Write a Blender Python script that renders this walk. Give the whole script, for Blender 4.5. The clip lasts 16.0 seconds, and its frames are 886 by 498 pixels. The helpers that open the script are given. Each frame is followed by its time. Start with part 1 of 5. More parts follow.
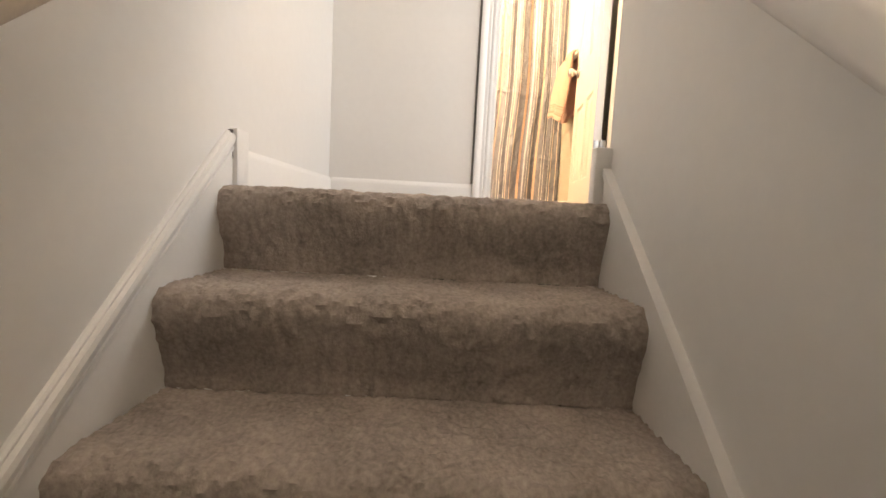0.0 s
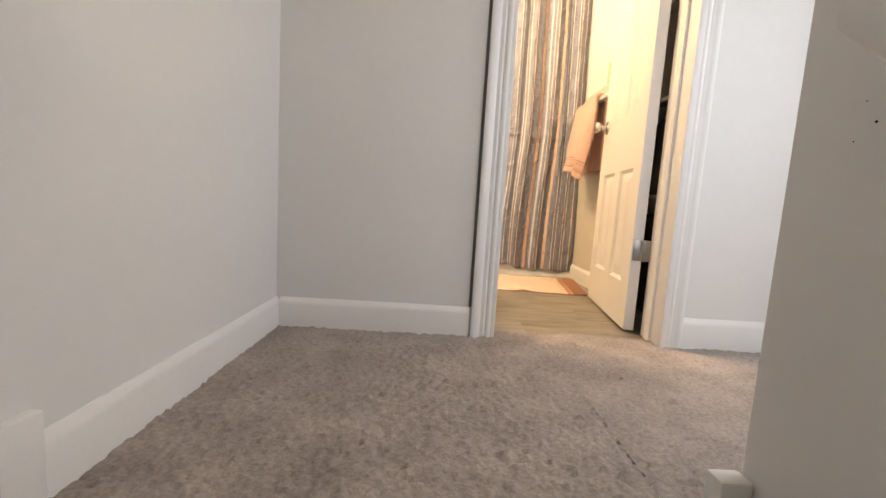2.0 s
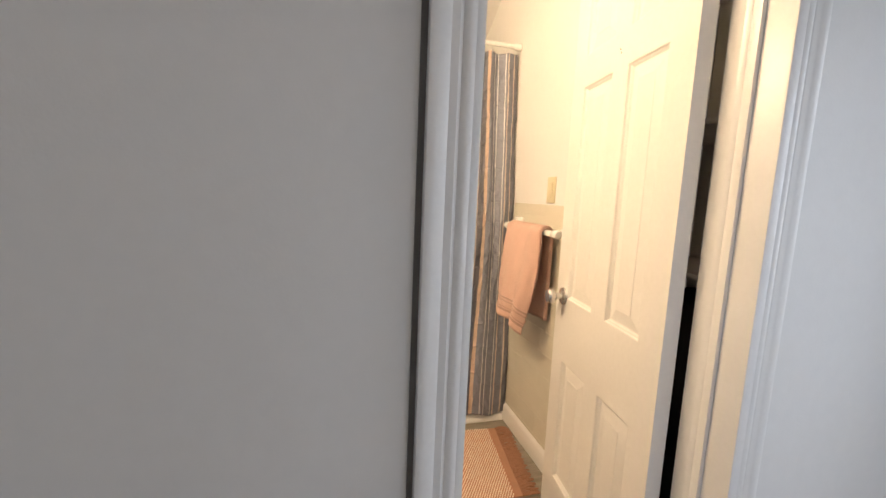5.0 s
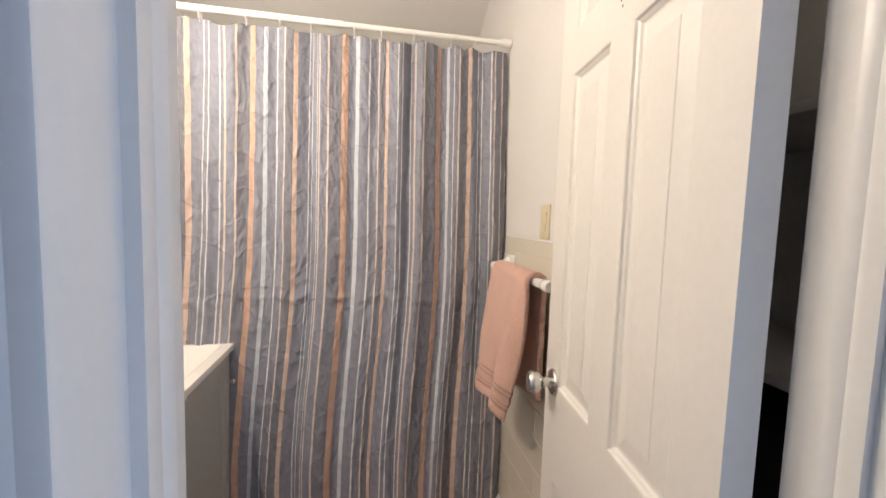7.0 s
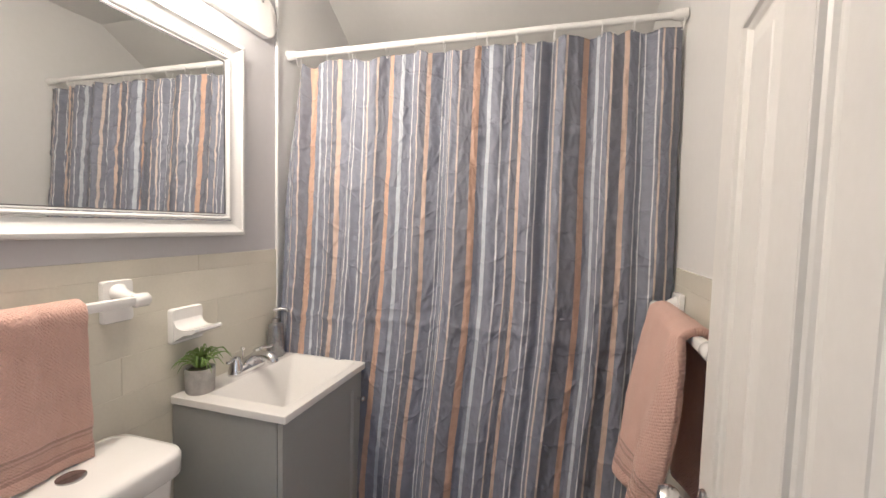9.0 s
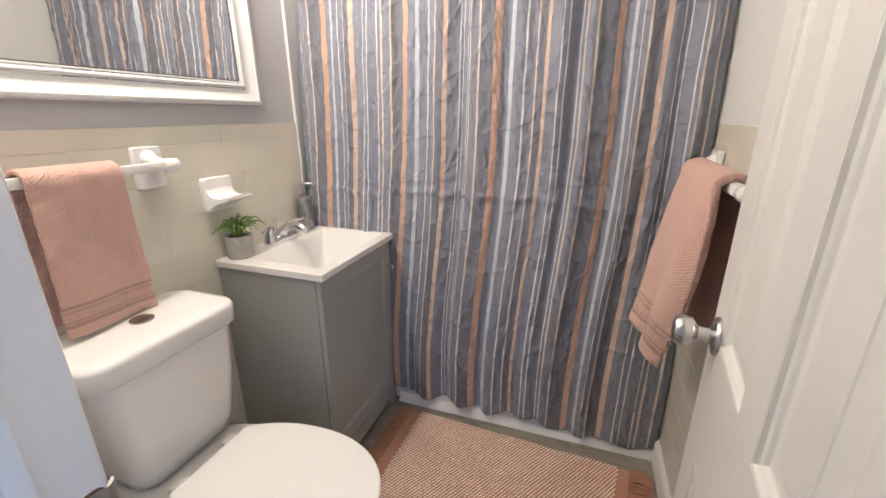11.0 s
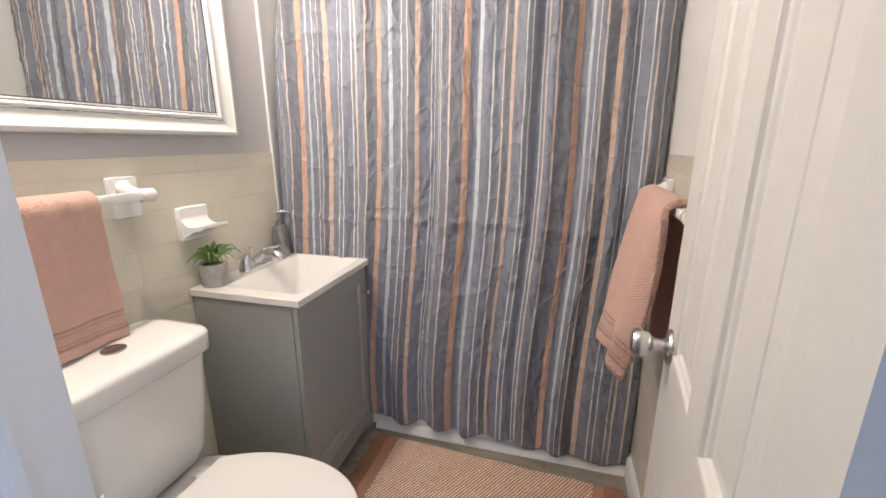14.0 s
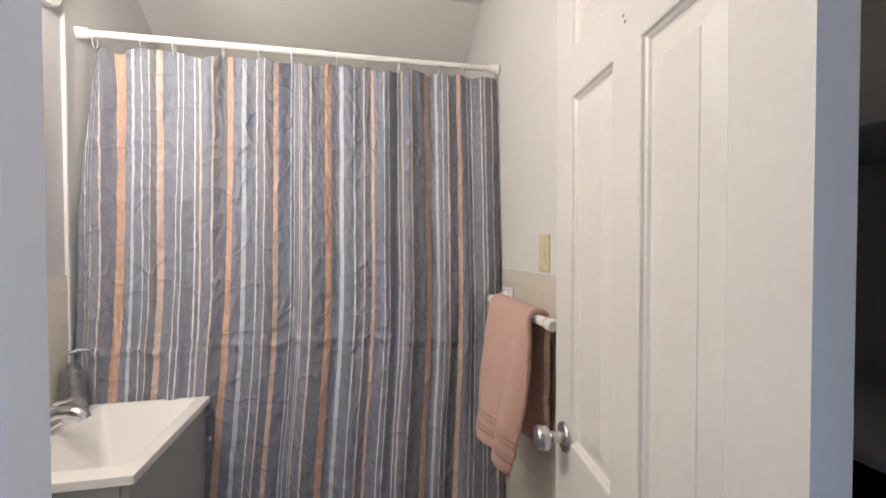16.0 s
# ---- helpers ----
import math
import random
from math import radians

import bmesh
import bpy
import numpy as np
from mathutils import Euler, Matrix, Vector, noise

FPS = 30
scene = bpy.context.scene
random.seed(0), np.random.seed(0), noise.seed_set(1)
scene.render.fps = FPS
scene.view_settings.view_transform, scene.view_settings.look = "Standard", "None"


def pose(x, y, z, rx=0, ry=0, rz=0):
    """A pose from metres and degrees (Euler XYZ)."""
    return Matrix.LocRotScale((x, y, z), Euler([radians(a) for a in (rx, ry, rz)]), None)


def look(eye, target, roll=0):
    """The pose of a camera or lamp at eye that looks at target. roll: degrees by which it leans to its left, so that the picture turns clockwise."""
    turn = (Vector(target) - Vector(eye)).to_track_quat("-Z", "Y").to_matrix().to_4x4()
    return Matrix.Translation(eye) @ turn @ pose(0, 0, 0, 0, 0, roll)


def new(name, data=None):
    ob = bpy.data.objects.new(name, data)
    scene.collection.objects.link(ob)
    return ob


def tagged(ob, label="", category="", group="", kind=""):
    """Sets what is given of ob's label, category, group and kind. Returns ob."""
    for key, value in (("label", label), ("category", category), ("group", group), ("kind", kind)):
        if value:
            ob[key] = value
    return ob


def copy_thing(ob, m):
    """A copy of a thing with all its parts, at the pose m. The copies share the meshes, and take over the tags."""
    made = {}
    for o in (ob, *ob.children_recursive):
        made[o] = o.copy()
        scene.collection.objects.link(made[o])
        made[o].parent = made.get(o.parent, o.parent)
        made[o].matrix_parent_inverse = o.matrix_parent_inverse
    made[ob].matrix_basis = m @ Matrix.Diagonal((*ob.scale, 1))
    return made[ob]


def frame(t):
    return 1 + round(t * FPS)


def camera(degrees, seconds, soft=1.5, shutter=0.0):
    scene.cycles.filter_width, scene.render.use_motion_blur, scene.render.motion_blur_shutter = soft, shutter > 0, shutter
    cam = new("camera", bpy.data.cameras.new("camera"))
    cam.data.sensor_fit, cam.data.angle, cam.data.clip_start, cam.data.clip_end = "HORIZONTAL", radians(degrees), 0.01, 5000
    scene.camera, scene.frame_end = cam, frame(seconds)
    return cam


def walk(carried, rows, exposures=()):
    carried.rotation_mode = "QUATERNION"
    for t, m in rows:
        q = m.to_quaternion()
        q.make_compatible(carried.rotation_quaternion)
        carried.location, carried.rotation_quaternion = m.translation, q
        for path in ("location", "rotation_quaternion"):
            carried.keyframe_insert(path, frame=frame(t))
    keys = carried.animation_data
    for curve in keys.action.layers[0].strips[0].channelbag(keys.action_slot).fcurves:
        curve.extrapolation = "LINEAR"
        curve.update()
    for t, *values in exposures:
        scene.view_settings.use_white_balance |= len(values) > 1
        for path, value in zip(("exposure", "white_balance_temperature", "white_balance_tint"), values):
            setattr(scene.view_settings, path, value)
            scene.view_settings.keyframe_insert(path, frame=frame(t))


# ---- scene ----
cam = camera(95.0, 16.0)
PATH = [
    (0, (0.121, 0.072, -0.04), (0.145, 2.064, -0.219), 3.0),
    (0.5, (0.121, 0.223, 0.084), (0.107, 2.213, -0.107), 2.8),
    (1, (0.09, 0.363, 0.264), (0.122, 2.353, 0.062), 3.1),
    (1.5, (0.131, 0.517, 0.388), (0.176, 2.504, 0.166), 3.1),
    (2, (0.136, 0.644, 0.468), (0.165, 2.631, 0.242), 3.5),
    (2.5, (0.089, 0.806, 0.662), (0.198, 2.789, 0.427), 3.6),
    (3, (0.123, 0.955, 0.784), (0.279, 2.932, 0.526), 3.0),
    (3.5, (0.115, 1.061, 0.871), (0.306, 3.037, 0.625), 3.4),
    (4, (0.065, 1.206, 1.022), (0.387, 3.165, 0.781), 4.1),
    (4.5, (0.09, 1.327, 1.085), (0.504, 3.265, 0.817), 2.9),
    (5, (0.142, 1.454, 1.245), (0.661, 3.367, 0.981), 2.4),
    (5.2, (0.177, 1.477, 1.265), (0.717, 3.384, 1.002), 1.9),
    (7.3, (0.612, 1.930, 1.308), (0.884, 3.905, 1.160), 1.9),
    (7.5, (0.695, 1.986, 1.322), (0.843, 3.975, 1.174), 2.0),
    (8, (0.765, 2.026, 1.326), (0.648, 4.018, 1.196), 1.9),
    (8.2, (0.762, 2.031, 1.328), (0.545, 4.016, 1.204), 1.7),
    (8.5, (0.743, 2.045, 1.333), (0.358, 4.004, 1.217), 1.3),
    (8.7, (0.729, 2.043, 1.338), (0.239, 3.979, 1.232), 1.1),
    (10.8, (0.723, 2.035, 1.261), (0.072, 3.848, 0.722), 0.1),
    (11, (0.728, 2.034, 1.247), (0.099, 3.825, 0.62), -0.2),
    (11.5, (0.737, 2.031, 1.22), (0.16, 3.759, 0.393), -0.6),
    (12, (0.741, 2.03, 1.201), (0.201, 3.702, 0.246), -0.8),
    (12.5, (0.741, 2.027, 1.197), (0.216, 3.683, 0.206), -1.1),
    (13, (0.74, 2.02, 1.204), (0.22, 3.715, 0.278), -1.1),
    (13.5, (0.742, 2.005, 1.223), (0.225, 3.782, 0.467), -0.7),
    (14, (0.743, 1.99, 1.257), (0.222, 3.853, 0.75), -0.1),
    (14.5, (0.732, 1.969, 1.299), (0.231, 3.887, 1.032), 0.8),
    (15, (0.721, 1.951, 1.325), (0.328, 3.909, 1.214), 1.3),
    (15.2, (0.707, 1.948, 1.324), (0.415, 3.926, 1.256), 1.1),
    (15.5, (0.668, 1.946, 1.331), (0.572, 3.943, 1.292), 0.7),
    (16, (0.522, 1.937, 1.325), (0.924, 3.895, 1.286), -0.1),
]
EXPOSURES = [(0.0, 0.76, 7500, 15), (1.0, 0.32, 7100, 15), (2.0, -0.10, 6950, 15), (2.5, -0.40, 6850, 15), (3.5, -0.78, 6950, 14), (4.5, -0.70, 6600, 14), (5.2, -0.73, 6150, 14), (7.3, -1.18, 4900, 13),
             (8.0, -1.25, 4800, 13), (8.7, -1.34, 4720, 13), (11.0, -1.13, 4720, 13), (12.5, -0.98, 4760, 13), (14.0, -1.13, 4720, 13), (15.0, -1.42, 4700, 13), (16.0, -1.46, 4640, 13)]
walk(cam, [(t, look(eye, target, roll)) for t, eye, target, roll in PATH], EXPOSURES)

# ---- world and light ----
world = bpy.data.worlds.new("World")
scene.world = world
world.use_nodes = True
wn = world.node_tree
sky = wn.nodes.new("ShaderNodeTexSky")
sky.sky_type = "NISHITA"
sky.sun_disc = False
sky.sun_elevation = radians(35)
sky.sun_rotation = radians(90)
wn.links.new(sky.outputs[0], wn.nodes["Background"].inputs[0])
wn.nodes["Background"].inputs[1].default_value = 0.1


def lamp(name, kind, where, aim, power, colour, size=0.1, size_y=None):
    data = bpy.data.lights.new(name, kind)
    data.energy, data.color = power, colour
    if kind == "AREA":
        data.shape, data.size, data.size_y = "RECTANGLE", size, size_y or size
    else:
        data.shadow_soft_size = size
    ob = new(name, data)
    ob.matrix_world = look(where, aim)
    return ob


# daylight through the window of the room beside the landing
lamp("window_daylight", "AREA", (2.21, 1.66, 1.35), (0.0, 1.40, 0.4), 21, (0.85, 0.925, 1.0), 0.9, 1.2)
# daylight added through an assumed, unseen window in the south wall of the landing
lamp("assumed_window_daylight", "AREA", (1.13, 1.06, 0.98), (1.13, 2.06, 0.55), 5.5, (0.83, 0.915, 1.0), 0.62, 1.05)
# unseen ceiling light added over the stairs to brighten walls and treads
lamp("added_stair_light", "POINT", (0.40, -0.45, 2.30), (0, 0, 0), 15.5, (1.0, 0.87, 0.74), 0.11)
# bulbs of the fixture over the mirror
BULBS = [(-0.236, 2.54, 2.065), (-0.236, 2.77, 2.065), (-0.236, 3.00, 2.065)]
for b, watts in zip(BULBS, (42, 37, 23)):
    lamp("vanity_bulb_light", "POINT", b, (0.3, b[1], 1.0), watts, (1.0, 0.71, 0.40), 0.04)

# ---- materials ----


def material(name, colour, rough=0.5, metal=0.0, vary=0.06, scale=6.0, bump=0.0, bump_scale=80.0, fine=None, coat=0.0, spec=0.5):
    """A surface with slow and fine variation of tone and roughness, and a grain of relief."""
    m = bpy.data.materials.new(name)
    m.use_nodes = True
    nt = m.node_tree
    b = nt.nodes["Principled BSDF"]
    b.inputs["Metallic"].default_value = metal
    b.inputs["Specular IOR Level"].default_value = spec
    b.inputs["Coat Weight"].default_value = coat
    co = nt.nodes.new("ShaderNodeTexCoord")
    n1 = nt.nodes.new("ShaderNodeTexNoise")
    n1.inputs["Scale"].default_value, n1.inputs["Detail"].default_value = scale, 4
    n2 = nt.nodes.new("ShaderNodeTexNoise")
    n2.inputs["Scale"].default_value, n2.inputs["Detail"].default_value = fine or scale * 14, 3
    nt.links.new(co.outputs["Object"], n1.inputs["Vector"])
    nt.links.new(co.outputs["Object"], n2.inputs["Vector"])
    add = nt.nodes.new("ShaderNodeMath")
    add.operation = "ADD"
    nt.links.new(n1.outputs["Fac"], add.inputs[0])
    nt.links.new(n2.outputs["Fac"], add.inputs[1])
    ramp = nt.nodes.new("ShaderNodeMapRange")
    ramp.inputs["From Min"].default_value, ramp.inputs["From Max"].default_value = 0.6, 1.4
    ramp.inputs["To Min"].default_value, ramp.inputs["To Max"].default_value = 1 - vary, 1 + vary
    nt.links.new(add.outputs[0], ramp.inputs["Value"])
    mix = nt.nodes.new("ShaderNodeVectorMath")
    mix.operation = "SCALE"
    mix.inputs[0].default_value = colour
    nt.links.new(ramp.outputs[0], mix.inputs["Scale"])
    nt.links.new(mix.outputs[0], b.inputs["Base Color"])
    rr = nt.nodes.new("ShaderNodeMapRange")
    rr.inputs["From Min"].default_value, rr.inputs["From Max"].default_value = 0.3, 0.7
    rr.inputs["To Min"].default_value, rr.inputs["To Max"].default_value = rough * 0.88, min(1.0, rough * 1.12)
    nt.links.new(n1.outputs["Fac"], rr.inputs["Value"])
    nt.links.new(rr.outputs[0], b.inputs["Roughness"])
    if bump:
        n3 = nt.nodes.new("ShaderNodeTexNoise")
        n3.inputs["Scale"].default_value, n3.inputs["Detail"].default_value = bump_scale, 3
        nt.links.new(co.outputs["Object"], n3.inputs["Vector"])
        bp = nt.nodes.new("ShaderNodeBump")
        bp.inputs["Strength"].default_value, bp.inputs["Distance"].default_value = bump, 0.002
        nt.links.new(n3.outputs["Fac"], bp.inputs["Height"])
        nt.links.new(bp.outputs[0], b.inputs["Normal"])
    return m


WALL = material("wall paint", (0.77, 0.765, 0.75), 0.62, vary=0.02, scale=2.5, bump=0.10, bump_scale=160)
CEIL = material("ceiling paint", (0.78, 0.77, 0.75), 0.8, vary=0.02, scale=3, bump=0.2, bump_scale=120)
BATHWALL = material("bathroom paint", (0.76, 0.755, 0.745), 0.5, vary=0.02, scale=3, bump=0.2, bump_scale=160)
GREYWALL = material("pale grey bathroom paint", (0.52, 0.52, 0.535), 0.5, vary=0.025, scale=3, bump=0.2, bump_scale=160)
TRIM = material("trim gloss paint", (0.82, 0.815, 0.80), 0.32, vary=0.025, scale=7, bump=0.12, bump_scale=60)
DOORP = material("door paint", (0.80, 0.785, 0.755), 0.36, vary=0.03, scale=5, bump=0.12, bump_scale=70)
TILE = material("cream glazed tile", (0.68, 0.655, 0.56), 0.22, vary=0.04, scale=9, bump=0.06, bump_scale=30)
GROUT = material("cream grout", (0.63, 0.605, 0.52), 0.75, vary=0.06, scale=20, bump=0.4, bump_scale=200)
CERAMIC = material("white glazed ceramic", (0.84, 0.835, 0.82), 0.09, vary=0.012, scale=4)
SEATM = material("white seat plastic", (0.86, 0.85, 0.83), 0.085, vary=0.01, scale=4)
DARKCHROME = material("dark polished chrome", (0.42, 0.42, 0.43), 0.14, metal=1.0, vary=0.1, scale=12)
KNOBM = material("satin chrome", (0.66, 0.65, 0.64), 0.25, metal=1.0, vary=0.05, scale=12)
CHROME = material("brushed chrome", (0.72, 0.72, 0.73), 0.14, metal=1.0, vary=0.05, scale=12)
NICKEL = material("satin nickel", (0.38, 0.37, 0.36), 0.32, metal=1.0, vary=0.10, scale=25)
GREY = material("grey cabinet lacquer", (0.335, 0.342, 0.328), 0.42, vary=0.03, scale=5, bump=0.08, bump_scale=90)
TOPM = material("white cultured marble", (0.76, 0.75, 0.73), 0.16, vary=0.015, scale=5)
PLASTIC = material("white plastic", (0.82, 0.815, 0.80), 0.35, vary=0.02, scale=8)
IVORY = material("ivory plastic", (0.66, 0.60, 0.42), 0.4, vary=0.03, scale=20)
DARK = material("dark cloth", (0.018, 0.017, 0.016), 0.9, vary=0.3, scale=12, bump=0.4, bump_scale=150)
RAIL = material("tan handrail paint", (0.50, 0.43, 0.35), 0.45, vary=0.06, scale=8, bump=0.1)
BLACKM = material("dark bronze metal", (0.05, 0.045, 0.04), 0.42, metal=0.8, vary=0.15, scale=30)
CARPET = material("taupe pile carpet", (0.36, 0.312, 0.28), 0.97, vary=0.36, scale=6.5, bump=1.0, bump_scale=170, fine=110, spec=0.1)
CONC = material("grey concrete pot", (0.42, 0.405, 0.38), 0.85, vary=0.30, scale=38, bump=0.4, bump_scale=180)
LEAF = material("green succulent leaf", (0.17, 0.26, 0.065), 0.45, vary=0.25, scale=40)
SOIL = material("dark potting moss", (0.06, 0.065, 0.03), 0.95, vary=0.4, scale=90, bump=0.8, bump_scale=300)
WOODRAW = material("bare chipped wood", (0.20, 0.10, 0.055), 0.8, vary=0.25, scale=60, bump=0.5, bump_scale=200)
PAPER = material("white paper", (0.82, 0.815, 0.80), 0.9, vary=0.02, scale=20, bump=0.3, bump_scale=250)
BLACK = material("black void", (0.012, 0.011, 0.01), 0.8, vary=0.2, scale=10)


def emissive(name, colour, strength):
    m = bpy.data.materials.new(name)
    m.use_nodes = True
    b = m.node_tree.nodes["Principled BSDF"]
    b.inputs["Base Color"].default_value = (0.9, 0.9, 0.88, 1)
    b.inputs["Emission Color"].default_value = (*colour, 1)
    b.inputs["Emission Strength"].default_value = strength
    return m


BULB = emissive("lit bulb", (1.0, 0.80, 0.56), 40.0)


def thin_glass(name, gloss):
    """Clear thin glass: mostly see-through, with a share of gloss."""
    m = bpy.data.materials.new(name)
    m.use_nodes = True
    nt = m.node_tree
    nt.nodes.remove(nt.nodes["Principled BSDF"])
    tr, gl, mx, lw = (nt.nodes.new(k) for k in ("ShaderNodeBsdfTransparent", "ShaderNodeBsdfGlossy", "ShaderNodeMixShader", "ShaderNodeLayerWeight"))
    tr.inputs[0].default_value = (0.93, 0.95, 0.95, 1)
    gl.inputs["Roughness"].default_value = 0.06
    lw.inputs["Blend"].default_value = gloss
    nt.links.new(lw.outputs["Fresnel"], mx.inputs[0])
    nt.links.new(tr.outputs[0], mx.inputs[1])
    nt.links.new(gl.outputs[0], mx.inputs[2])
    nt.links.new(mx.outputs[0], nt.nodes["Material Output"].inputs["Surface"])
    return m


CLEAR = thin_glass("clear glass", 0.35)
FRAMEP = material("satin white frame paint", (0.68, 0.68, 0.675), 0.38, vary=0.03, scale=9, bump=0.08, bump_scale=90)
EDGE = material("dark mirror rim shade", (0.09, 0.09, 0.095), 0.4, vary=0.1, scale=30)
MIRROR = material("mirror silver", (0.76, 0.77, 0.765), 0.012, metal=1.0, vary=0.004, scale=2)


def plank_material():
    """Grey-brown wood-look vinyl, each plank with its own tone, grain along x."""
    m = bpy.data.materials.new("grey oak vinyl plank")
    m.use_nodes = True
    nt = m.node_tree
    b = nt.nodes["Principled BSDF"]
    co = nt.nodes.new("ShaderNodeTexCoord")
    info = nt.nodes.new("ShaderNodeObjectInfo")
    off = nt.nodes.new("ShaderNodeVectorMath")
    off.operation = "MULTIPLY_ADD"
    off.inputs[1].default_value = (1.5, 10.0, 1.0)
    mulr = nt.nodes.new("ShaderNodeMath")
    mulr.operation = "MULTIPLY"
    mulr.inputs[1].default_value = 37.0
    nt.links.new(info.outputs["Random"], mulr.inputs[0])
    nt.links.new(co.outputs["Object"], off.inputs[0])
    nt.links.new(mulr.outputs[0], off.inputs[2])
    n = nt.nodes.new("ShaderNodeTexNoise")
    n.inputs["Scale"].default_value, n.inputs["Detail"].default_value, n.inputs["Roughness"].default_value = 2.4, 8, 0.62
    n.inputs["Distortion"].default_value = 0.7
    nt.links.new(off.outputs[0], n.inputs["Vector"])
    ramp = nt.nodes.new("ShaderNodeValToRGB")
    ramp.color_ramp.elements[0].position, ramp.color_ramp.elements[0].color = 0.22, (0.10, 0.083, 0.062, 1)
    ramp.color_ramp.elements[1].position, ramp.color_ramp.elements[1].color = 0.75, (0.34, 0.308, 0.256, 1)
    e = ramp.color_ramp.elements.new(0.48)
    e.color = (0.255, 0.23, 0.187, 1)
    nt.links.new(n.outputs["Fac"], ramp.inputs[0])
    nt.links.new(ramp.outputs[0], b.inputs["Base Color"])
    b.inputs["Roughness"].default_value = 0.42
    bp = nt.nodes.new("ShaderNodeBump")
    bp.inputs["Strength"].default_value, bp.inputs["Distance"].default_value = 0.25, 0.001
    nt.links.new(n.outputs["Fac"], bp.inputs["Height"])
    nt.links.new(bp.outputs[0], b.inputs["Normal"])
    return m


PLANK = plank_material()


def stripe_material():
    """Woven stripes that follow the cloth's own width (UV in metres), with a fine weave."""
    m = bpy.data.materials.new("striped polyester cloth")
    m.use_nodes = True
    nt = m.node_tree
    b = nt.nodes["Principled BSDF"]
    uv = nt.nodes.new("ShaderNodeUVMap")
    sep = nt.nodes.new("ShaderNodeSeparateXYZ")
    nt.links.new(uv.outputs[0], sep.inputs[0])
    div = nt.nodes.new("ShaderNodeMath")
    div.operation = "DIVIDE"
    div.inputs[1].default_value = REPEAT
    nt.links.new(sep.outputs["X"], div.inputs[0])
    fr = nt.nodes.new("ShaderNodeMath")
    fr.operation = "FRACT"
    nt.links.new(div.outputs[0], fr.inputs[0])
    ramp = nt.nodes.new("ShaderNodeValToRGB")
    cr = ramp.color_ramp
    cr.interpolation = "CONSTANT"
    tones = {"s": (0.208, 0.220, 0.276), "o": (0.50, 0.335, 0.245), "w": (0.64, 0.645, 0.66), "l": (0.50, 0.535, 0.59), "p": (0.59, 0.50, 0.435), "q": (0.55, 0.42, 0.34), "d": (0.157, 0.163, 0.200)}
    for i, (at, tone) in enumerate(STRIPES):
        e = cr.elements[0] if i == 0 else (cr.elements[1] if i == 1 else cr.elements.new(at))
        e.position, e.color = at, (*tones[tone], 1)
    nt.links.new(fr.outputs[0], ramp.inputs[0])
    n = nt.nodes.new("ShaderNodeTexNoise")
    n.inputs["Scale"].default_value, n.inputs["Detail"].default_value = 40, 5
    nt.links.new(uv.outputs[0], n.inputs["Vector"])
    mr = nt.nodes.new("ShaderNodeMapRange")
    mr.inputs["To Min"].default_value, mr.inputs["To Max"].default_value = 0.82, 1.18
    nt.links.new(n.outputs["Fac"], mr.inputs["Value"])
    sc = nt.nodes.new("ShaderNodeVectorMath")
    sc.operation = "SCALE"
    nt.links.new(ramp.outputs[0], sc.inputs[0])
    nt.links.new(mr.outputs[0], sc.inputs["Scale"])
    nt.links.new(sc.outputs[0], b.inputs["Base Color"])
    b.inputs["Roughness"].default_value = 0.62
    b.inputs["Sheen Weight"].default_value = 0.15
    wv = nt.nodes.new("ShaderNodeTexNoise")
    wv.inputs["Scale"].default_value, wv.inputs["Detail"].default_value = 15, 7
    nt.links.new(uv.outputs[0], wv.inputs["Vector"])
    bp = nt.nodes.new("ShaderNodeBump")
    bp.inputs["Strength"].default_value, bp.inputs["Distance"].default_value = 0.85, 0.012
    # crumpled facets with short sharp creases
    warp = nt.nodes.new("ShaderNodeVectorMath")
    warp.operation = "MULTIPLY_ADD"
    warp.inputs[1].default_value = (0.05, 0.05, 0.05)
    nt.links.new(wv.outputs["Color"], warp.inputs[0])
    nt.links.new(uv.outputs[0], warp.inputs[2])
    vo = nt.nodes.new("ShaderNodeTexVoronoi")
    vo.inputs["Scale"].default_value = 17
    nt.links.new(warp.outputs[0], vo.inputs["Vector"])
    mad = nt.nodes.new("ShaderNodeMath")
    mad.operation = "MULTIPLY_ADD"
    mad.inputs[1].default_value = 0.42
    nt.links.new(vo.outputs["Distance"], mad.inputs[0])
    nt.links.new(wv.outputs["Fac"], mad.inputs[2])
    ve = nt.nodes.new("ShaderNodeTexVoronoi")
    ve.feature = "DISTANCE_TO_EDGE"
    ve.inputs["Scale"].default_value = 8.5
    nt.links.new(warp.outputs[0], ve.inputs["Vector"])
    crease = nt.nodes.new("ShaderNodeMapRange")
    crease.inputs["From Max"].default_value = 0.06
    crease.inputs["To Min"].default_value, crease.inputs["To Max"].default_value = 0.22, 0.0
    nt.links.new(ve.outputs["Distance"], crease.inputs["Value"])
    tot = nt.nodes.new("ShaderNodeMath")
    tot.operation = "ADD"
    nt.links.new(mad.outputs[0], tot.inputs[0])
    nt.links.new(crease.outputs[0], tot.inputs[1])
    nt.links.new(tot.outputs[0], bp.inputs["Height"])
    nt.links.new(bp.outputs[0], b.inputs["Normal"])
    return m


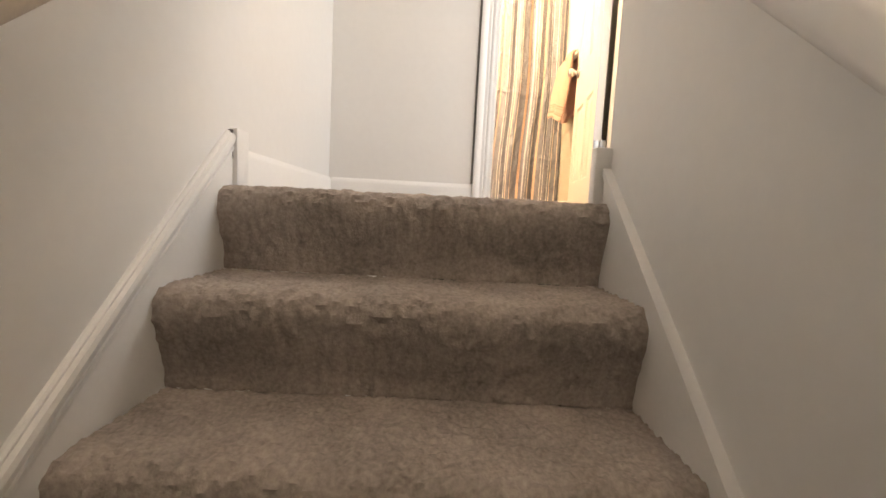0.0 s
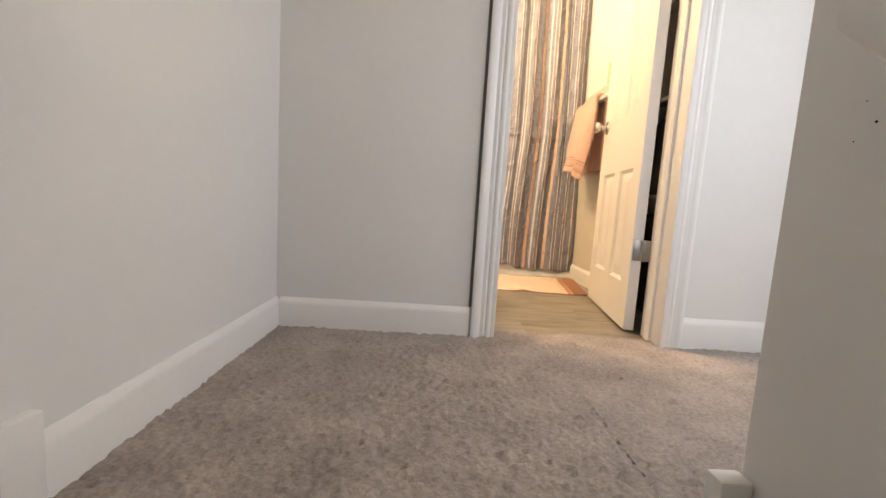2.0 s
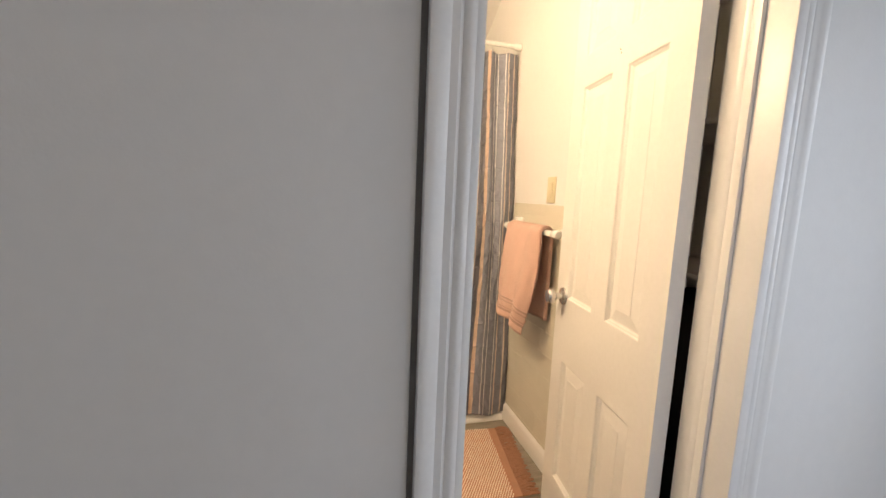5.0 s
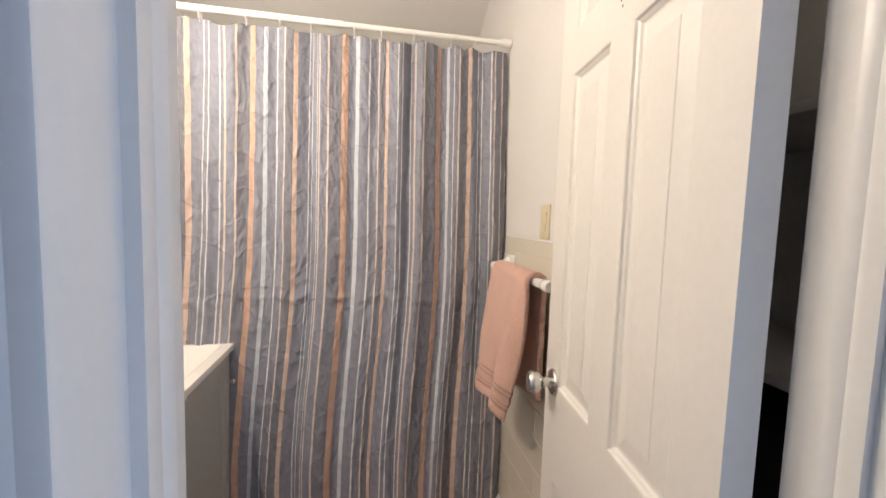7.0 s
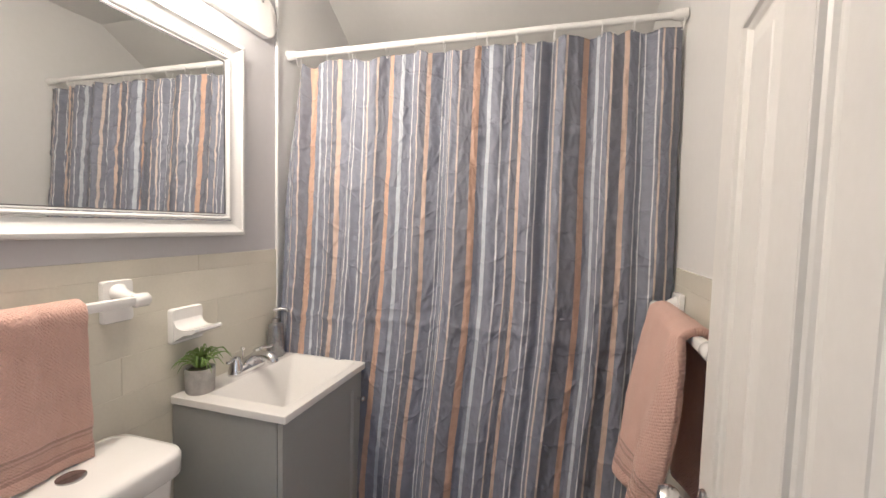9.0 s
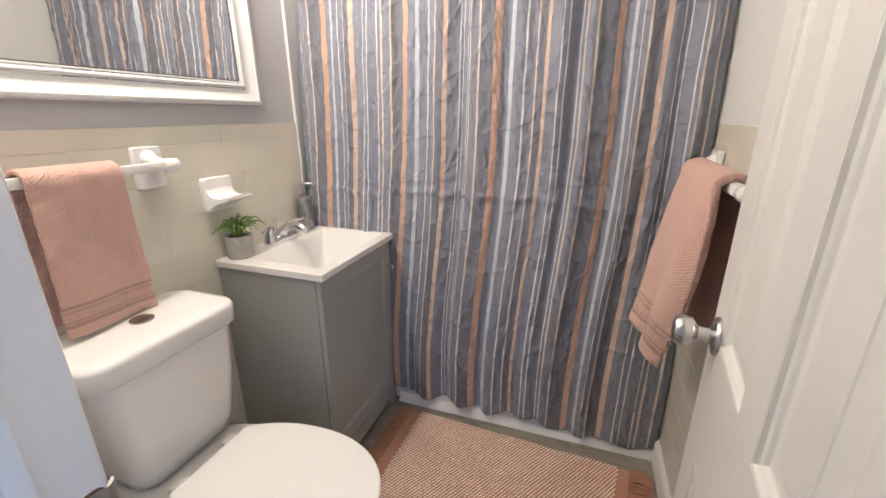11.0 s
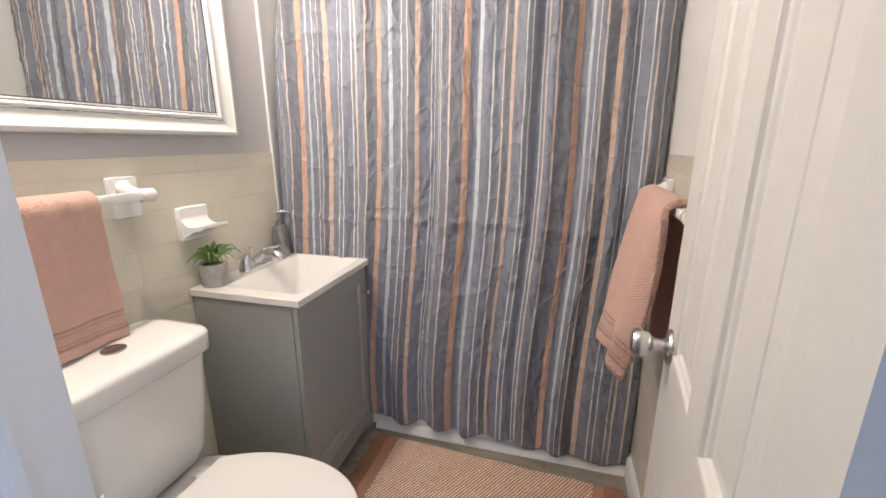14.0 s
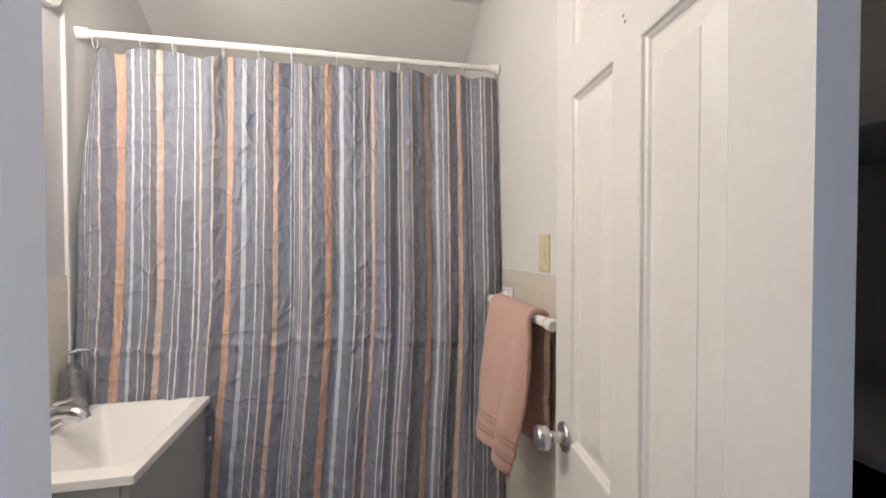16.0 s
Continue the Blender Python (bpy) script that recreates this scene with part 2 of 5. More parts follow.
REPEAT = 0.387
STRIPES = [(0.0, "o"), (0.058, "s"), (0.135, "l"), (0.172, "s"), (0.268, "w"), (0.283, "s"), (0.367, "p"), (0.381, "d"), (0.458, "q"), (0.500, "s"), (0.605, "w"), (0.615, "s"), (0.646, "w"), (0.656, "s"),
           (0.715, "w"), (0.724, "s"), (0.744, "p"), (0.758, "s"), (0.846, "p"), (0.864, "d")]
CURTAIN = stripe_material()


WEAVE = material("salmon cotton ground weave", (0.46, 0.235, 0.155), 0.95, vary=0.16, scale=22, bump=0.8, bump_scale=320, spec=0.1)


def waffle_material():
    """Salmon cotton towelling with a small raised weave (UV in metres)."""
    m = material("salmon waffle towelling", (0.64, 0.425, 0.35), 0.95, vary=0.07, scale=14, spec=0.1)
    nt = m.node_tree
    b = nt.nodes["Principled BSDF"]
    b.inputs["Sheen Weight"].default_value = 0.25
    uv = nt.nodes.new("ShaderNodeUVMap")
    mp = nt.nodes.new("ShaderNodeMapping")
    mp.inputs["Rotation"].default_value = (0, 0, radians(38))
    mp.inputs["Scale"].default_value = (1 / 0.0052, 1 / 0.0052, 1)
    vo = nt.nodes.new("ShaderNodeTexVoronoi")
    vo.inputs["Scale"].default_value, vo.inputs["Randomness"].default_value = 1.0, 0.35
    nt.links.new(uv.outputs[0], mp.inputs["Vector"])
    nt.links.new(mp.outputs[0], vo.inputs["Vector"])
    bp = nt.nodes.new("ShaderNodeBump")
    bp.inputs["Strength"].default_value, bp.inputs["Distance"].default_value = 0.9, 0.004
    bp.invert = True
    nt.links.new(vo.outputs["Distance"], bp.inputs["Height"])
    nt.links.new(bp.outputs[0], b.inputs["Normal"])
    # flat woven border with ribbed lines near the hem
    sep = nt.nodes.new("ShaderNodeSeparateXYZ")
    nt.links.new(uv.outputs[0], sep.inputs[0])
    band = nt.nodes.new("ShaderNodeValToRGB")
    band.color_ramp.interpolation = "CONSTANT"
    for i, (at, tone) in enumerate(((0.0, 1.0), (0.764, 0.66), (0.770, 0.90), (0.780, 0.70), (0.784, 0.90), (0.806, 0.70), (0.810, 0.90), (0.816, 0.66), (0.822, 1.0))):
        e = band.color_ramp.elements[i] if i < 2 else band.color_ramp.elements.new(at)
        e.position, e.color = at, (tone, tone, tone, 1)
    nt.links.new(sep.outputs["Y"], band.inputs[0])
    old = b.inputs["Base Color"].links[0].from_socket
    mul = nt.nodes.new("ShaderNodeVectorMath")
    mul.operation = "MULTIPLY"
    nt.links.new(old, mul.inputs[0])
    nt.links.new(band.outputs[0], mul.inputs[1])
    nt.links.new(mul.outputs[0], b.inputs["Base Color"])
    return m


PINK = waffle_material()
STITCH = material("cream cotton yarn", (0.84, 0.74, 0.62), 0.95, vary=0.12, scale=25, bump=0.5, bump_scale=500, spec=0.15)
FRINGEM = material("dark salmon fringe yarn", (0.34, 0.175, 0.105), 0.95, vary=0.15, scale=40, bump=0.6, bump_scale=350)
RUGBAND = material("salmon cotton band", (0.43, 0.235, 0.15), 0.95, vary=0.12, scale=30, bump=0.7, bump_scale=350)

# ---- mesh helpers ----


def part(name, bm, mat, parent=None, label="", smooth=True, angle=40):
    """Links a bmesh as one mesh object, under its parent where one is given."""
    me = bpy.data.meshes.new(name)
    bmesh.ops.recalc_face_normals(bm, faces=bm.faces)
    bm.to_mesh(me)
    bm.free()
    me.materials.append(mat)
    if smooth:
        me.shade_smooth()
        me.set_sharp_from_angle(angle=radians(angle))
    ob = new(name, me)
    if parent is not None:
        ob.parent = parent
    if label:
        tagged(ob, label)
    return ob


def thing(name, where, label, category, group="", turn=0):
    ob = new(name)
    ob.empty_display_size = 0.05
    ob.matrix_world = pose(*where, 0, 0, turn)
    return tagged(ob, label, category, group)


def box(x0, x1, y0, y1, z0, z1, bevel=0.0, seg=2, bm=None):
    bm2 = bmesh.new()
    bmesh.ops.create_cube(bm2, size=1)
    for v in bm2.verts:
        v.co = Vector((x0 + (v.co.x + 0.5) * (x1 - x0), y0 + (v.co.y + 0.5) * (y1 - y0), z0 + (v.co.z + 0.5) * (z1 - z0)))
    if bevel:
        bmesh.ops.bevel(bm2, geom=bm2.edges[:], offset=bevel, segments=seg, profile=0.5, affect="EDGES")
    return merge(bm, bm2) if bm is not None else bm2


def merge(bm, other):
    """Adds the geometry of other to bm."""
    me = bpy.data.meshes.new("tmp")
    other.to_mesh(me)
    other.free()
    bm.from_mesh(me)
    bpy.data.meshes.remove(me)
    return bm


def grid(nu, nv, f, closed_u=False, closed_v=False, caps=False, size=None):
    """A sheet of nu x nv points f(u, v), u and v from 0 to 1; size gives its UV in metres."""
    bm = bmesh.new()
    uvl = bm.loops.layers.uv.new("UVMap")
    vs = [[bm.verts.new(f(i / (nu if closed_u else nu - 1), j / (nv if closed_v else nv - 1))) for j in range(nv)] for i in range(nu)]
    for i in range(nu if closed_u else nu - 1):
        for j in range(nv if closed_v else nv - 1):
            fc = bm.faces.new((vs[i][j], vs[(i + 1) % nu][j], vs[(i + 1) % nu][(j + 1) % nv], vs[i][(j + 1) % nv]))
            if size:
                for l, (a, c) in zip(fc.loops, ((i, j), (i + 1, j), (i + 1, j + 1), (i, j + 1))):
                    l[uvl].uv = (size[0] * a / (nu - 1), size[1] * c / (nv - 1))
    if caps:
        bm.faces.new(vs[0])
        bm.faces.new(vs[-1])
    return bm


def lathe(profile, n=28, squash=1.0, axis="Z", at=(0, 0, 0)):
    """Turns a profile of (radius, height) about an axis through at."""
    def f(u, v):
        k = u * (len(profile) - 1)
        i = min(int(k + 1e-6), len(profile) - 1)
        r, h = profile[i]
        a = 2 * math.pi * v
        p = (r * math.cos(a), r * squash * math.sin(a), h)
        if axis == "X":
            p = (h, p[0], p[1])
        elif axis == "Y":
            p = (p[0], h, p[1])
        return Vector(at) + Vector(p)
    return grid(len(profile), n, f, closed_v=True, caps=True)


def tube(points, radius, n=10, taper=None):
    """A round bar along a smooth line through the points."""
    pts = [Vector(p) for p in points]

    def f(u, v):
        k = u * (len(pts) - 1)
        i = min(int(round(k)), len(pts) - 1)
        d = (pts[min(i + 1, len(pts) - 1)] - pts[max(i - 1, 0)]).normalized()
        side = d.cross(Vector((0.13, 0.21, 0.97))).normalized()
        up = side.cross(d)
        r = radius * (taper[i] if taper else 1)
        a = 2 * math.pi * v
        return pts[i] + r * (math.cos(a) * side + math.sin(a) * up)
    return grid(len(pts), n, f, closed_v=True, caps=True)


def curve_points(ctrl, n):
    """Points on a smooth curve through the control points."""
    c = [Vector(p) for p in ctrl]
    out = []
    for k in range(n):
        s = k / (n - 1) * (len(c) - 1)
        i = min(int(s), len(c) - 2)
        t = s - i
        p0, p1, p2, p3 = c[max(i - 1, 0)], c[i], c[i + 1], c[min(i + 2, len(c) - 1)]
        out.append(0.5 * ((2 * p1) + (p2 - p0) * t + (2 * p0 - 5 * p1 + 4 * p2 - p3) * t * t + (3 * p1 - p0 - 3 * p2 + p3) * t ** 3))
    return out


def extrude_profile(profile, start, end, across, up):
    """A bar whose section is a closed list of (a, b): a along across, b along up, drawn from start to end."""
    bm = bmesh.new()
    s, e, A, U = Vector(start), Vector(end), Vector(across), Vector(up)
    r1 = [bm.verts.new(s + a * A + b * U) for a, b in profile]
    r2 = [bm.verts.new(e + a * A + b * U) for a, b in profile]
    n = len(profile)
    for i in range(n):
        bm.faces.new((r1[i], r1[(i + 1) % n], r2[(i + 1) % n], r2[i]))
    bm.faces.new(r1)
    bm.faces.new(r2)
    return bm


def setting(name, bm, mat, label="", smooth=True):
    return tagged(part(name, bm, mat, None, smooth=smooth), label, kind="structure")


def rounded(w, d, r, n=6):
    """Closed outline of a rounded rectangle w x d about the origin."""
    pts = []
    for cx, cy, a0 in ((w / 2 - r, d / 2 - r, 0), (-w / 2 + r, d / 2 - r, 90), (-w / 2 + r, -d / 2 + r, 180), (w / 2 - r, -d / 2 + r, 270)):
        for k in range(n + 1):
            a = radians(a0 + 90 * k / n)
            pts.append((cx + r * math.cos(a), cy + r * math.sin(a)))
    return pts


def loft(rings, cap=True):
    """A skin over closed rings of equal count."""
    bm = bmesh.new()
    vs = [[bm.verts.new(p) for p in ring] for ring in rings]
    n = len(vs[0])
    for a, b in zip(vs, vs[1:]):
        for i in range(n):
            bm.faces.new((a[i], a[(i + 1) % n], b[(i + 1) % n], b[i]))
    if cap:
        bm.faces.new(vs[0])
        bm.faces.new(vs[-1])
    return bm

# ---- structure ----
XL, XT = -0.425, -0.395          # left wall, face of its tiles
XR = 1.09                       # right wall of the bathroom
YH, YB = 2.065, 2.19            # wall between landing and bathroom
JL, JR = 0.357, 0.956           # faces of the door jambs
HEAD = 2.03
YT = 3.452                      # front of the tub
YE = 4.27                       # back wall
TOP = 2.44
RISE, RUN, NOSE = 0.21, 0.225, 1.052
XS = 0.548                      # right wall of the stairs
XH = 1.585                      # right wall of the landing

setting("wall_left", box(XL - 0.12, XL, -2.7, YE + 0.1, -2.7, TOP + 0.1), WALL, "white painted plaster wall", smooth=False)
setting("wall_stairs", box(XS, XS + 0.12, -2.7, 1.135, -2.7, TOP, 0.006), WALL, "white painted wall with a rounded end beside the stairs")
# south wall left open for an assumed, unseen window
setting("wall_landing_south_1", box(XS + 0.12, 0.80, 1.015, 1.135, -0.1, TOP), WALL, "white painted wall beside an unseen window", smooth=False)
setting("wall_landing_south_2", box(1.46, XH, 1.015, 1.135, -0.1, TOP), WALL, "white painted wall beside an unseen window", smooth=False)
setting("wall_landing_south_3", box(0.80, 1.46, 1.015, 1.135, -0.1, 0.43), WALL, "white painted wall under an unseen window", smooth=False)
setting("wall_landing_south_4", box(0.80, 1.46, 1.015, 1.135, 1.53, TOP), WALL, "white painted wall over an unseen window", smooth=False)
setting("wall_stairs_end", box(XL - 0.12, XS + 0.12, -2.8, -2.7, -2.7, TOP + 0.1), WALL, "white painted wall", smooth=False)
setting("floor_downstairs", box(XL - 0.1, XS + 0.1, -2.75, -1.6, -2.64, -2.52), CARPET, "taupe carpet at the foot of the stairs", smooth=False)
# wall with the bathroom door
setting("wall_door_1", box(XL, JL - 0.02, YH, YB, -0.05, TOP), WALL, "white painted wall beside the bathroom door", smooth=False)
setting("wall_door_2", box(JR + 0.02, XH + 0.12, YH, YB, -0.05, TOP), WALL, "white painted wall beside the bathroom door", smooth=False)
setting("wall_door_3", box(JL - 0.02, JR + 0.02, YH, YB, HEAD + 0.02, TOP), WALL, "white painted wall over the bathroom door", smooth=False)
# right wall of the landing with the opening to a daylit room
setting("wall_hall_1", box(XH, XH + 0.12, 1.87, YH, -0.05, TOP), WALL, "white painted wall", smooth=False)
setting("wall_hall_2", box(XH, XH + 0.12, 1.015, 1.87, 2.03, TOP), WALL, "white painted wall over an opening", smooth=False)
setting("wall_room_north", box(XH + 0.12, 2.39, 2.3, 2.42, -0.05, TOP), WALL, "white painted wall", smooth=False)
setting("wall_room_north_return", box(XH + 0.12, XH + 0.24, YB, 2.3, -0.05, TOP), WALL, "white painted wall", smooth=False)
setting("wall_room_south", box(XH, 2.39, 0.78, 0.90, -0.05, TOP), WALL, "white painted wall", smooth=False)
setting("wall_room_return", box(XH, XH + 0.12, 0.90, 1.015, -0.05, TOP), WALL, "white painted wall", smooth=False)
setting("wall_room_east_1", box(2.27, 2.39, 0.90, 1.05, -0.05, TOP), WALL, "white painted wall", smooth=False)
setting("wall_room_east_2", box(2.27, 2.39, 2.18, 2.3, -0.05, TOP), WALL, "white painted wall", smooth=False)
setting("wall_room_east_3", box(2.27, 2.39, 1.05, 2.18, -0.05, 0.78), WALL, "white painted wall under an unseen window", smooth=False)
setting("wall_room_east_4", box(2.27, 2.39, 1.05, 2.18, 2.12, TOP), WALL, "white painted wall over an unseen window", smooth=False)
setting("floor_room", box(XH, 2.39, 0.9, 2.3, -0.14, -0.012), CARPET, "taupe carpet", smooth=False)
setting("ceiling", box(XL - 0.1, 3.95, -2.75, YB, TOP, TOP + 0.1), CEIL, "white painted ceiling", smooth=False)
# bathroom
setting("wall_right_tub", box(XR, XR + 0.12, 2.78, YE + 0.1, -0.05, TOP), BATHWALL, "white painted wall", smooth=False)
setting("wall_right_over_niche", box(XR, XR + 0.12, YB, 2.78, 2.0, TOP), BATHWALL, "white painted wall", smooth=False)
setting("wall_back", box(XL, XR, YE, YE + 0.12, -0.05, TOP), BATHWALL, "white tub surround wall", smooth=False)
bm = box(XL, XR, YB, 3.80, TOP, TOP + 0.1)
bm = merge(bm, extrude_profile([(3.80, TOP), (YE, 2.155), (YE + 0.05, 2.155), (YE + 0.05, TOP + 0.1), (3.80, TOP + 0.1)], (XL, 0, 0), (XR, 0, 0), (0, 1, 0), (0, 0, 1)))
setting("ceiling_bathroom", bm, CEIL, "white ceiling that slopes down over the tub", smooth=False)
setting("bathroom_paint_panel", box(XL, XT - 0.006, YB, 3.450, 1.205, TOP), GREYWALL, "pale grey painted wall above the tiles", smooth=False)
setting("tub_surround_wall", box(XL, XT - 0.012, 3.463, YE, -0.05, TOP), BATHWALL, "white tub surround wall", smooth=False)
setting("tub_trim_strip", box(XT - 0.014, XT + 0.004, 3.450, 3.463, 0.0, TOP, 0.003), FRAMEP, "white vertical edge strip beside the tub")
# recess behind the open door
setting("niche_back", box(1.55, 1.60, YB, 2.86, -0.05, 2.05), WALL, "shaded wall of a linen recess", smooth=False)
setting("niche_side", box(XR + 0.12, 1.55, 2.78, 2.90, -0.05, 2.05), WALL, "shaded wall of a linen recess", smooth=False)
setting("niche_top", box(XR + 0.12, 1.55, YB, 2.78, 2.0, 2.06), WALL, "shaded top of a linen recess", smooth=False)
setting("floor_subfloor", box(XL, 1.6, YB - 0.07, YE + 0.1, -0.12, -0.008), GROUT, "subfloor under the planks", smooth=False)


def pile(x, y):
    """Uneven height of the carpet's pile."""
    p = Vector((x, y, 0.0))
    return 0.0070 * noise.noise(p * 50) + 0.0035 * noise.noise(p * 95) + 0.003 * noise.noise(p * 9)


def step_profile(depth):
    """Side view of a carpeted step from the foot of its riser over the round nose to its back: (y, z, normal y, normal z)."""
    out = []
    for k in range(13):
        t = k / 12
        w = t * t * (3 - 2 * t)
        out.append((0.036 - 0.034 * w + 0.004 * math.sin(math.pi * t), -RISE + 0.002 + t * (RISE - 0.050)))
    for k in range(1, 9):
        a = radians(180 - 90 * k / 8)
        out.append((0.040 + 0.038 * math.cos(a), -0.042 + 0.042 * math.sin(a)))
    m = max(2, int(depth / 0.008))
    for k in range(1, m + 1):
        out.append((0.040 + (depth - 0.040) * k / m, 0.0))
    return out


def carpet_strip(profile, x0, x1, y0, z0):
    """A strip of carpet along the profile, with the pile's unevenness pushed out of it."""
    n = len(profile)
    nx = int((x1 - x0) / 0.0050)

    def f(u, v):
        j = min(int(round(u * (n - 1))), n - 1)
        a, b = profile[max(j - 1, 0)], profile[min(j + 1, n - 1)]
        ty, tz = b[0] - a[0], b[1] - a[1]
        l = math.hypot(ty, tz) or 1
        x = x0 + v * (x1 - x0)
        s = j * 0.011
        h = pile(x, s + y0) + (0.0022 * noise.noise(Vector((x * 52, s * 48, 4))) - 0.003 * max(0, noise.noise(Vector((x * 42, s * 38, 14))) - 0.25) if 9 < j < 24 else 0)
        if b[1] < -0.03:
            h += 0.004 * noise.noise(Vector((x * 6, s * 6, 9)))
        return Vector((x, y0 + profile[j][0] - h * tz / l, z0 + profile[j][1] + h * ty / l))
    return grid(n, nx, f)


stairs = tagged(new("stairs"), "straight stairs with taupe carpet over rounded nosings", kind="structure")
first = part("step", carpet_strip(step_profile(RUN + 0.045), -0.417, 0.536, 0, 0), CARPET, stairs)
first.location = (0, NOSE - RUN, -RISE)
for k in range(2, 12):
    ob = first.copy()
    ob.location = (0, NOSE - k * RUN, -k * RISE)
    scene.collection.objects.link(ob)
tagged(setting("carpet_landing", carpet_strip(step_profile(YH + 0.06 - NOSE), -0.414, 0.534, NOSE, 0.0), CARPET), "taupe cut-pile carpet over the landing and its rounded top nosing")


def flat_carpet(x0, x1, y0, y1):
    nx, ny = int((x1 - x0) / 0.0085), int((y1 - y0) / 0.0085)
    return grid(nx, ny, lambda u, v: Vector((x0 + u * (x1 - x0), y0 + v * (y1 - y0), pile(x0 + u * (x1 - x0), (20 + (y0 + v * (y1 - y0) - NOSE - 0.040) / 0.008) * 0.011 + NOSE))))


setting("carpet_landing_side", flat_carpet(0.534, XH + 0.13, 1.12, YH + 0.06), CARPET, "taupe cut-pile carpet on the landing")
setting("landing_underlay", box(XL, XH + 0.12, 1.10, YH + 0.055, -0.12, -0.012), GROUT, "underlay of the landing carpet", smooth=False)

# unseen plate added on the ceiling above the stair light
setting("added_lamp_plate", lathe([(0, 2.44), (0.15, 2.44), (0.15, 2.425), (0.0, 2.425)], 32, at=(0.40, -0.45, 0)), TRIM, "unseen white lamp plate added on the ceiling")

# skirts along the stairs, with a moulded top edge
SLOPE = RISE / RUN


def skirt(name, x_face, x_wall, z_at, out):
    """Board along the stairs; z_at is its top at the landing nose."""
    bm = bmesh.new()
    ya, yb = -1.7, 1.128
    for lo, hi, face in ((-0.45, -0.020, x_face), (-0.020, 0.0, x_face + out * 0.006)):
        top = lambda y: z_at + (y - NOSE) * SLOPE
        prof = [(ya, top(ya) + lo), (yb, top(yb) + lo), (yb, min(0.142, top(yb)) + hi), (yb - 0.012, min(0.142, top(yb - 0.012)) + hi), (ya, top(ya) + hi)]
        merge(bm, extrude_profile(prof, (x_wall, 0, 0), (face, 0, 0), (0, 1, 0), (0, 0, 1)))
    return setting(name, bm, TRIM, "white painted skirt board along the stairs", smooth=False)


skirt("skirt_left", -0.414, XL, 0.066, 0)
# grooved cap along the top of the skirt, ending short of its end block
CAPS = [(0.0, -0.040), (0.0125, -0.040), (0.0145, -0.037), (0.015, -0.031), (0.0118, -0.028), (0.0118, -0.025), (0.018, -0.022), (0.0195, -0.012), (0.017, -0.004), (0.010, -0.001), (0.010, 0.003), (0.006, 0.006), (0.0, 0.006)]
cl_ = 1 / math.hypot(1, SLOPE)
setting("skirt_moulding", extrude_profile(CAPS, (XL, -1.7, 0.072 + (-1.7 - NOSE) * SLOPE), (XL, 1.118, 0.072 + (1.118 - NOSE) * SLOPE), (1, 0, 0), (0, -SLOPE * cl_, cl_)), TRIM, "white painted grooved moulding along the stair skirt", smooth=False)
# solid sliver; the shade of the open joint is put into its dark colour
setting("skirt_joint_shade", extrude_profile([(1.1185, 0.136), (1.1275, 0.142), (1.1275, 0.128), (1.1262, 0.070), (1.1235, 0.118)], (XL, 0, 0), (-0.4125, 0, 0), (0, 1, 0), (0, 0, 1)), material("dark joint shade", (0.10, 0.09, 0.085), 0.9, vary=0.2, scale=40), "dark sliver for the shade in the joint at the end of the stair skirt", smooth=False)
skirt("skirt_right", 0.532, XS, 0.040, -1)
setting("skirt_cap_left", box(XL, -0.402, 1.128, 1.19, -0.01, 0.146, 0.003), TRIM, "white painted end block of the stair skirt")
setting("skirt_cap_right", box(0.506, XS + 0.0, 1.108, 1.139, -0.01, 0.144, 0.004), TRIM, "white painted end block of the stair skirt")

BASE = [(0, 0), (0.014, 0), (0.014, 0.085), (0.011, 0.095), (0.006, 0.102), (0.003, 0.108), (0, 0.108)]


def baseboard(name, start, end, across, k=1.0):
    return setting(name, extrude_profile([(a, b * k) for a, b in BASE], start, end, across, (0, 0, 1)), TRIM, "white painted moulded baseboard")


baseboard("baseboard", (XL, 1.19, -0.005), (XL, YH, -0.005), (1, 0, 0))
baseboard("baseboard_landing", (XL + 0.014, YH, -0.005), (0.264, YH, -0.005), (0, -1, 0))
baseboard("baseboard_hall", (1.031, YH, -0.005), (XH, YH, -0.005), (0, -1, 0), 1.05)
baseboard("baseboard_bath_right", (XR - 0.006, 2.80, 0), (XR - 0.006, YT - 0.001, 0), (-1, 0, 0), 0.92)

CASING = [(0.0, 0.0), (0.0, 0.011), (0.007, 0.015), (0.016, 0.015), (0.022, 0.010), (0.028, 0.014), (0.040, 0.012), (0.045, 0.016), (0.058, 0.020), (0.068, 0.021), (0.073, 0.019), (0.073, 0.0)]


def casing(name, x, out, y, face, z1):
    """Upright moulded door casing: inner edge at x, running away from the opening by out."""
    return setting(name, extrude_profile(CASING, (x, y, -0.01), (x, y, z1), (out, 0, 0), (0, face, 0)), TRIM, "white painted moulded door casing")


casing("casing_left", JL - 0.013, -1, YH, -1, HEAD + 0.1)
setting("casing_right", extrude_profile([(0.70 * a, 0.45 * b + 0.007 if b else 0.0) for a, b in CASING], (JR + 0.023, YH, -0.01), (JR + 0.023, YH, HEAD + 0.1), (1, 0, 0), (0, -1, 0)), TRIM, "white painted moulded door casing")
setting("casing_top", extrude_profile(CASING, (JL - 0.013, YH, HEAD + 0.012), (JR + 0.023, YH, HEAD + 0.012), (0, 0, 1), (0, -1, 0)), TRIM, "white painted moulded door casing")
# raised dark strips stand in for the shade in gaps along the casings
GAPSHADE = material("dark gap shade", (0.13, 0.125, 0.12), 0.9, vary=0.2, scale=30)
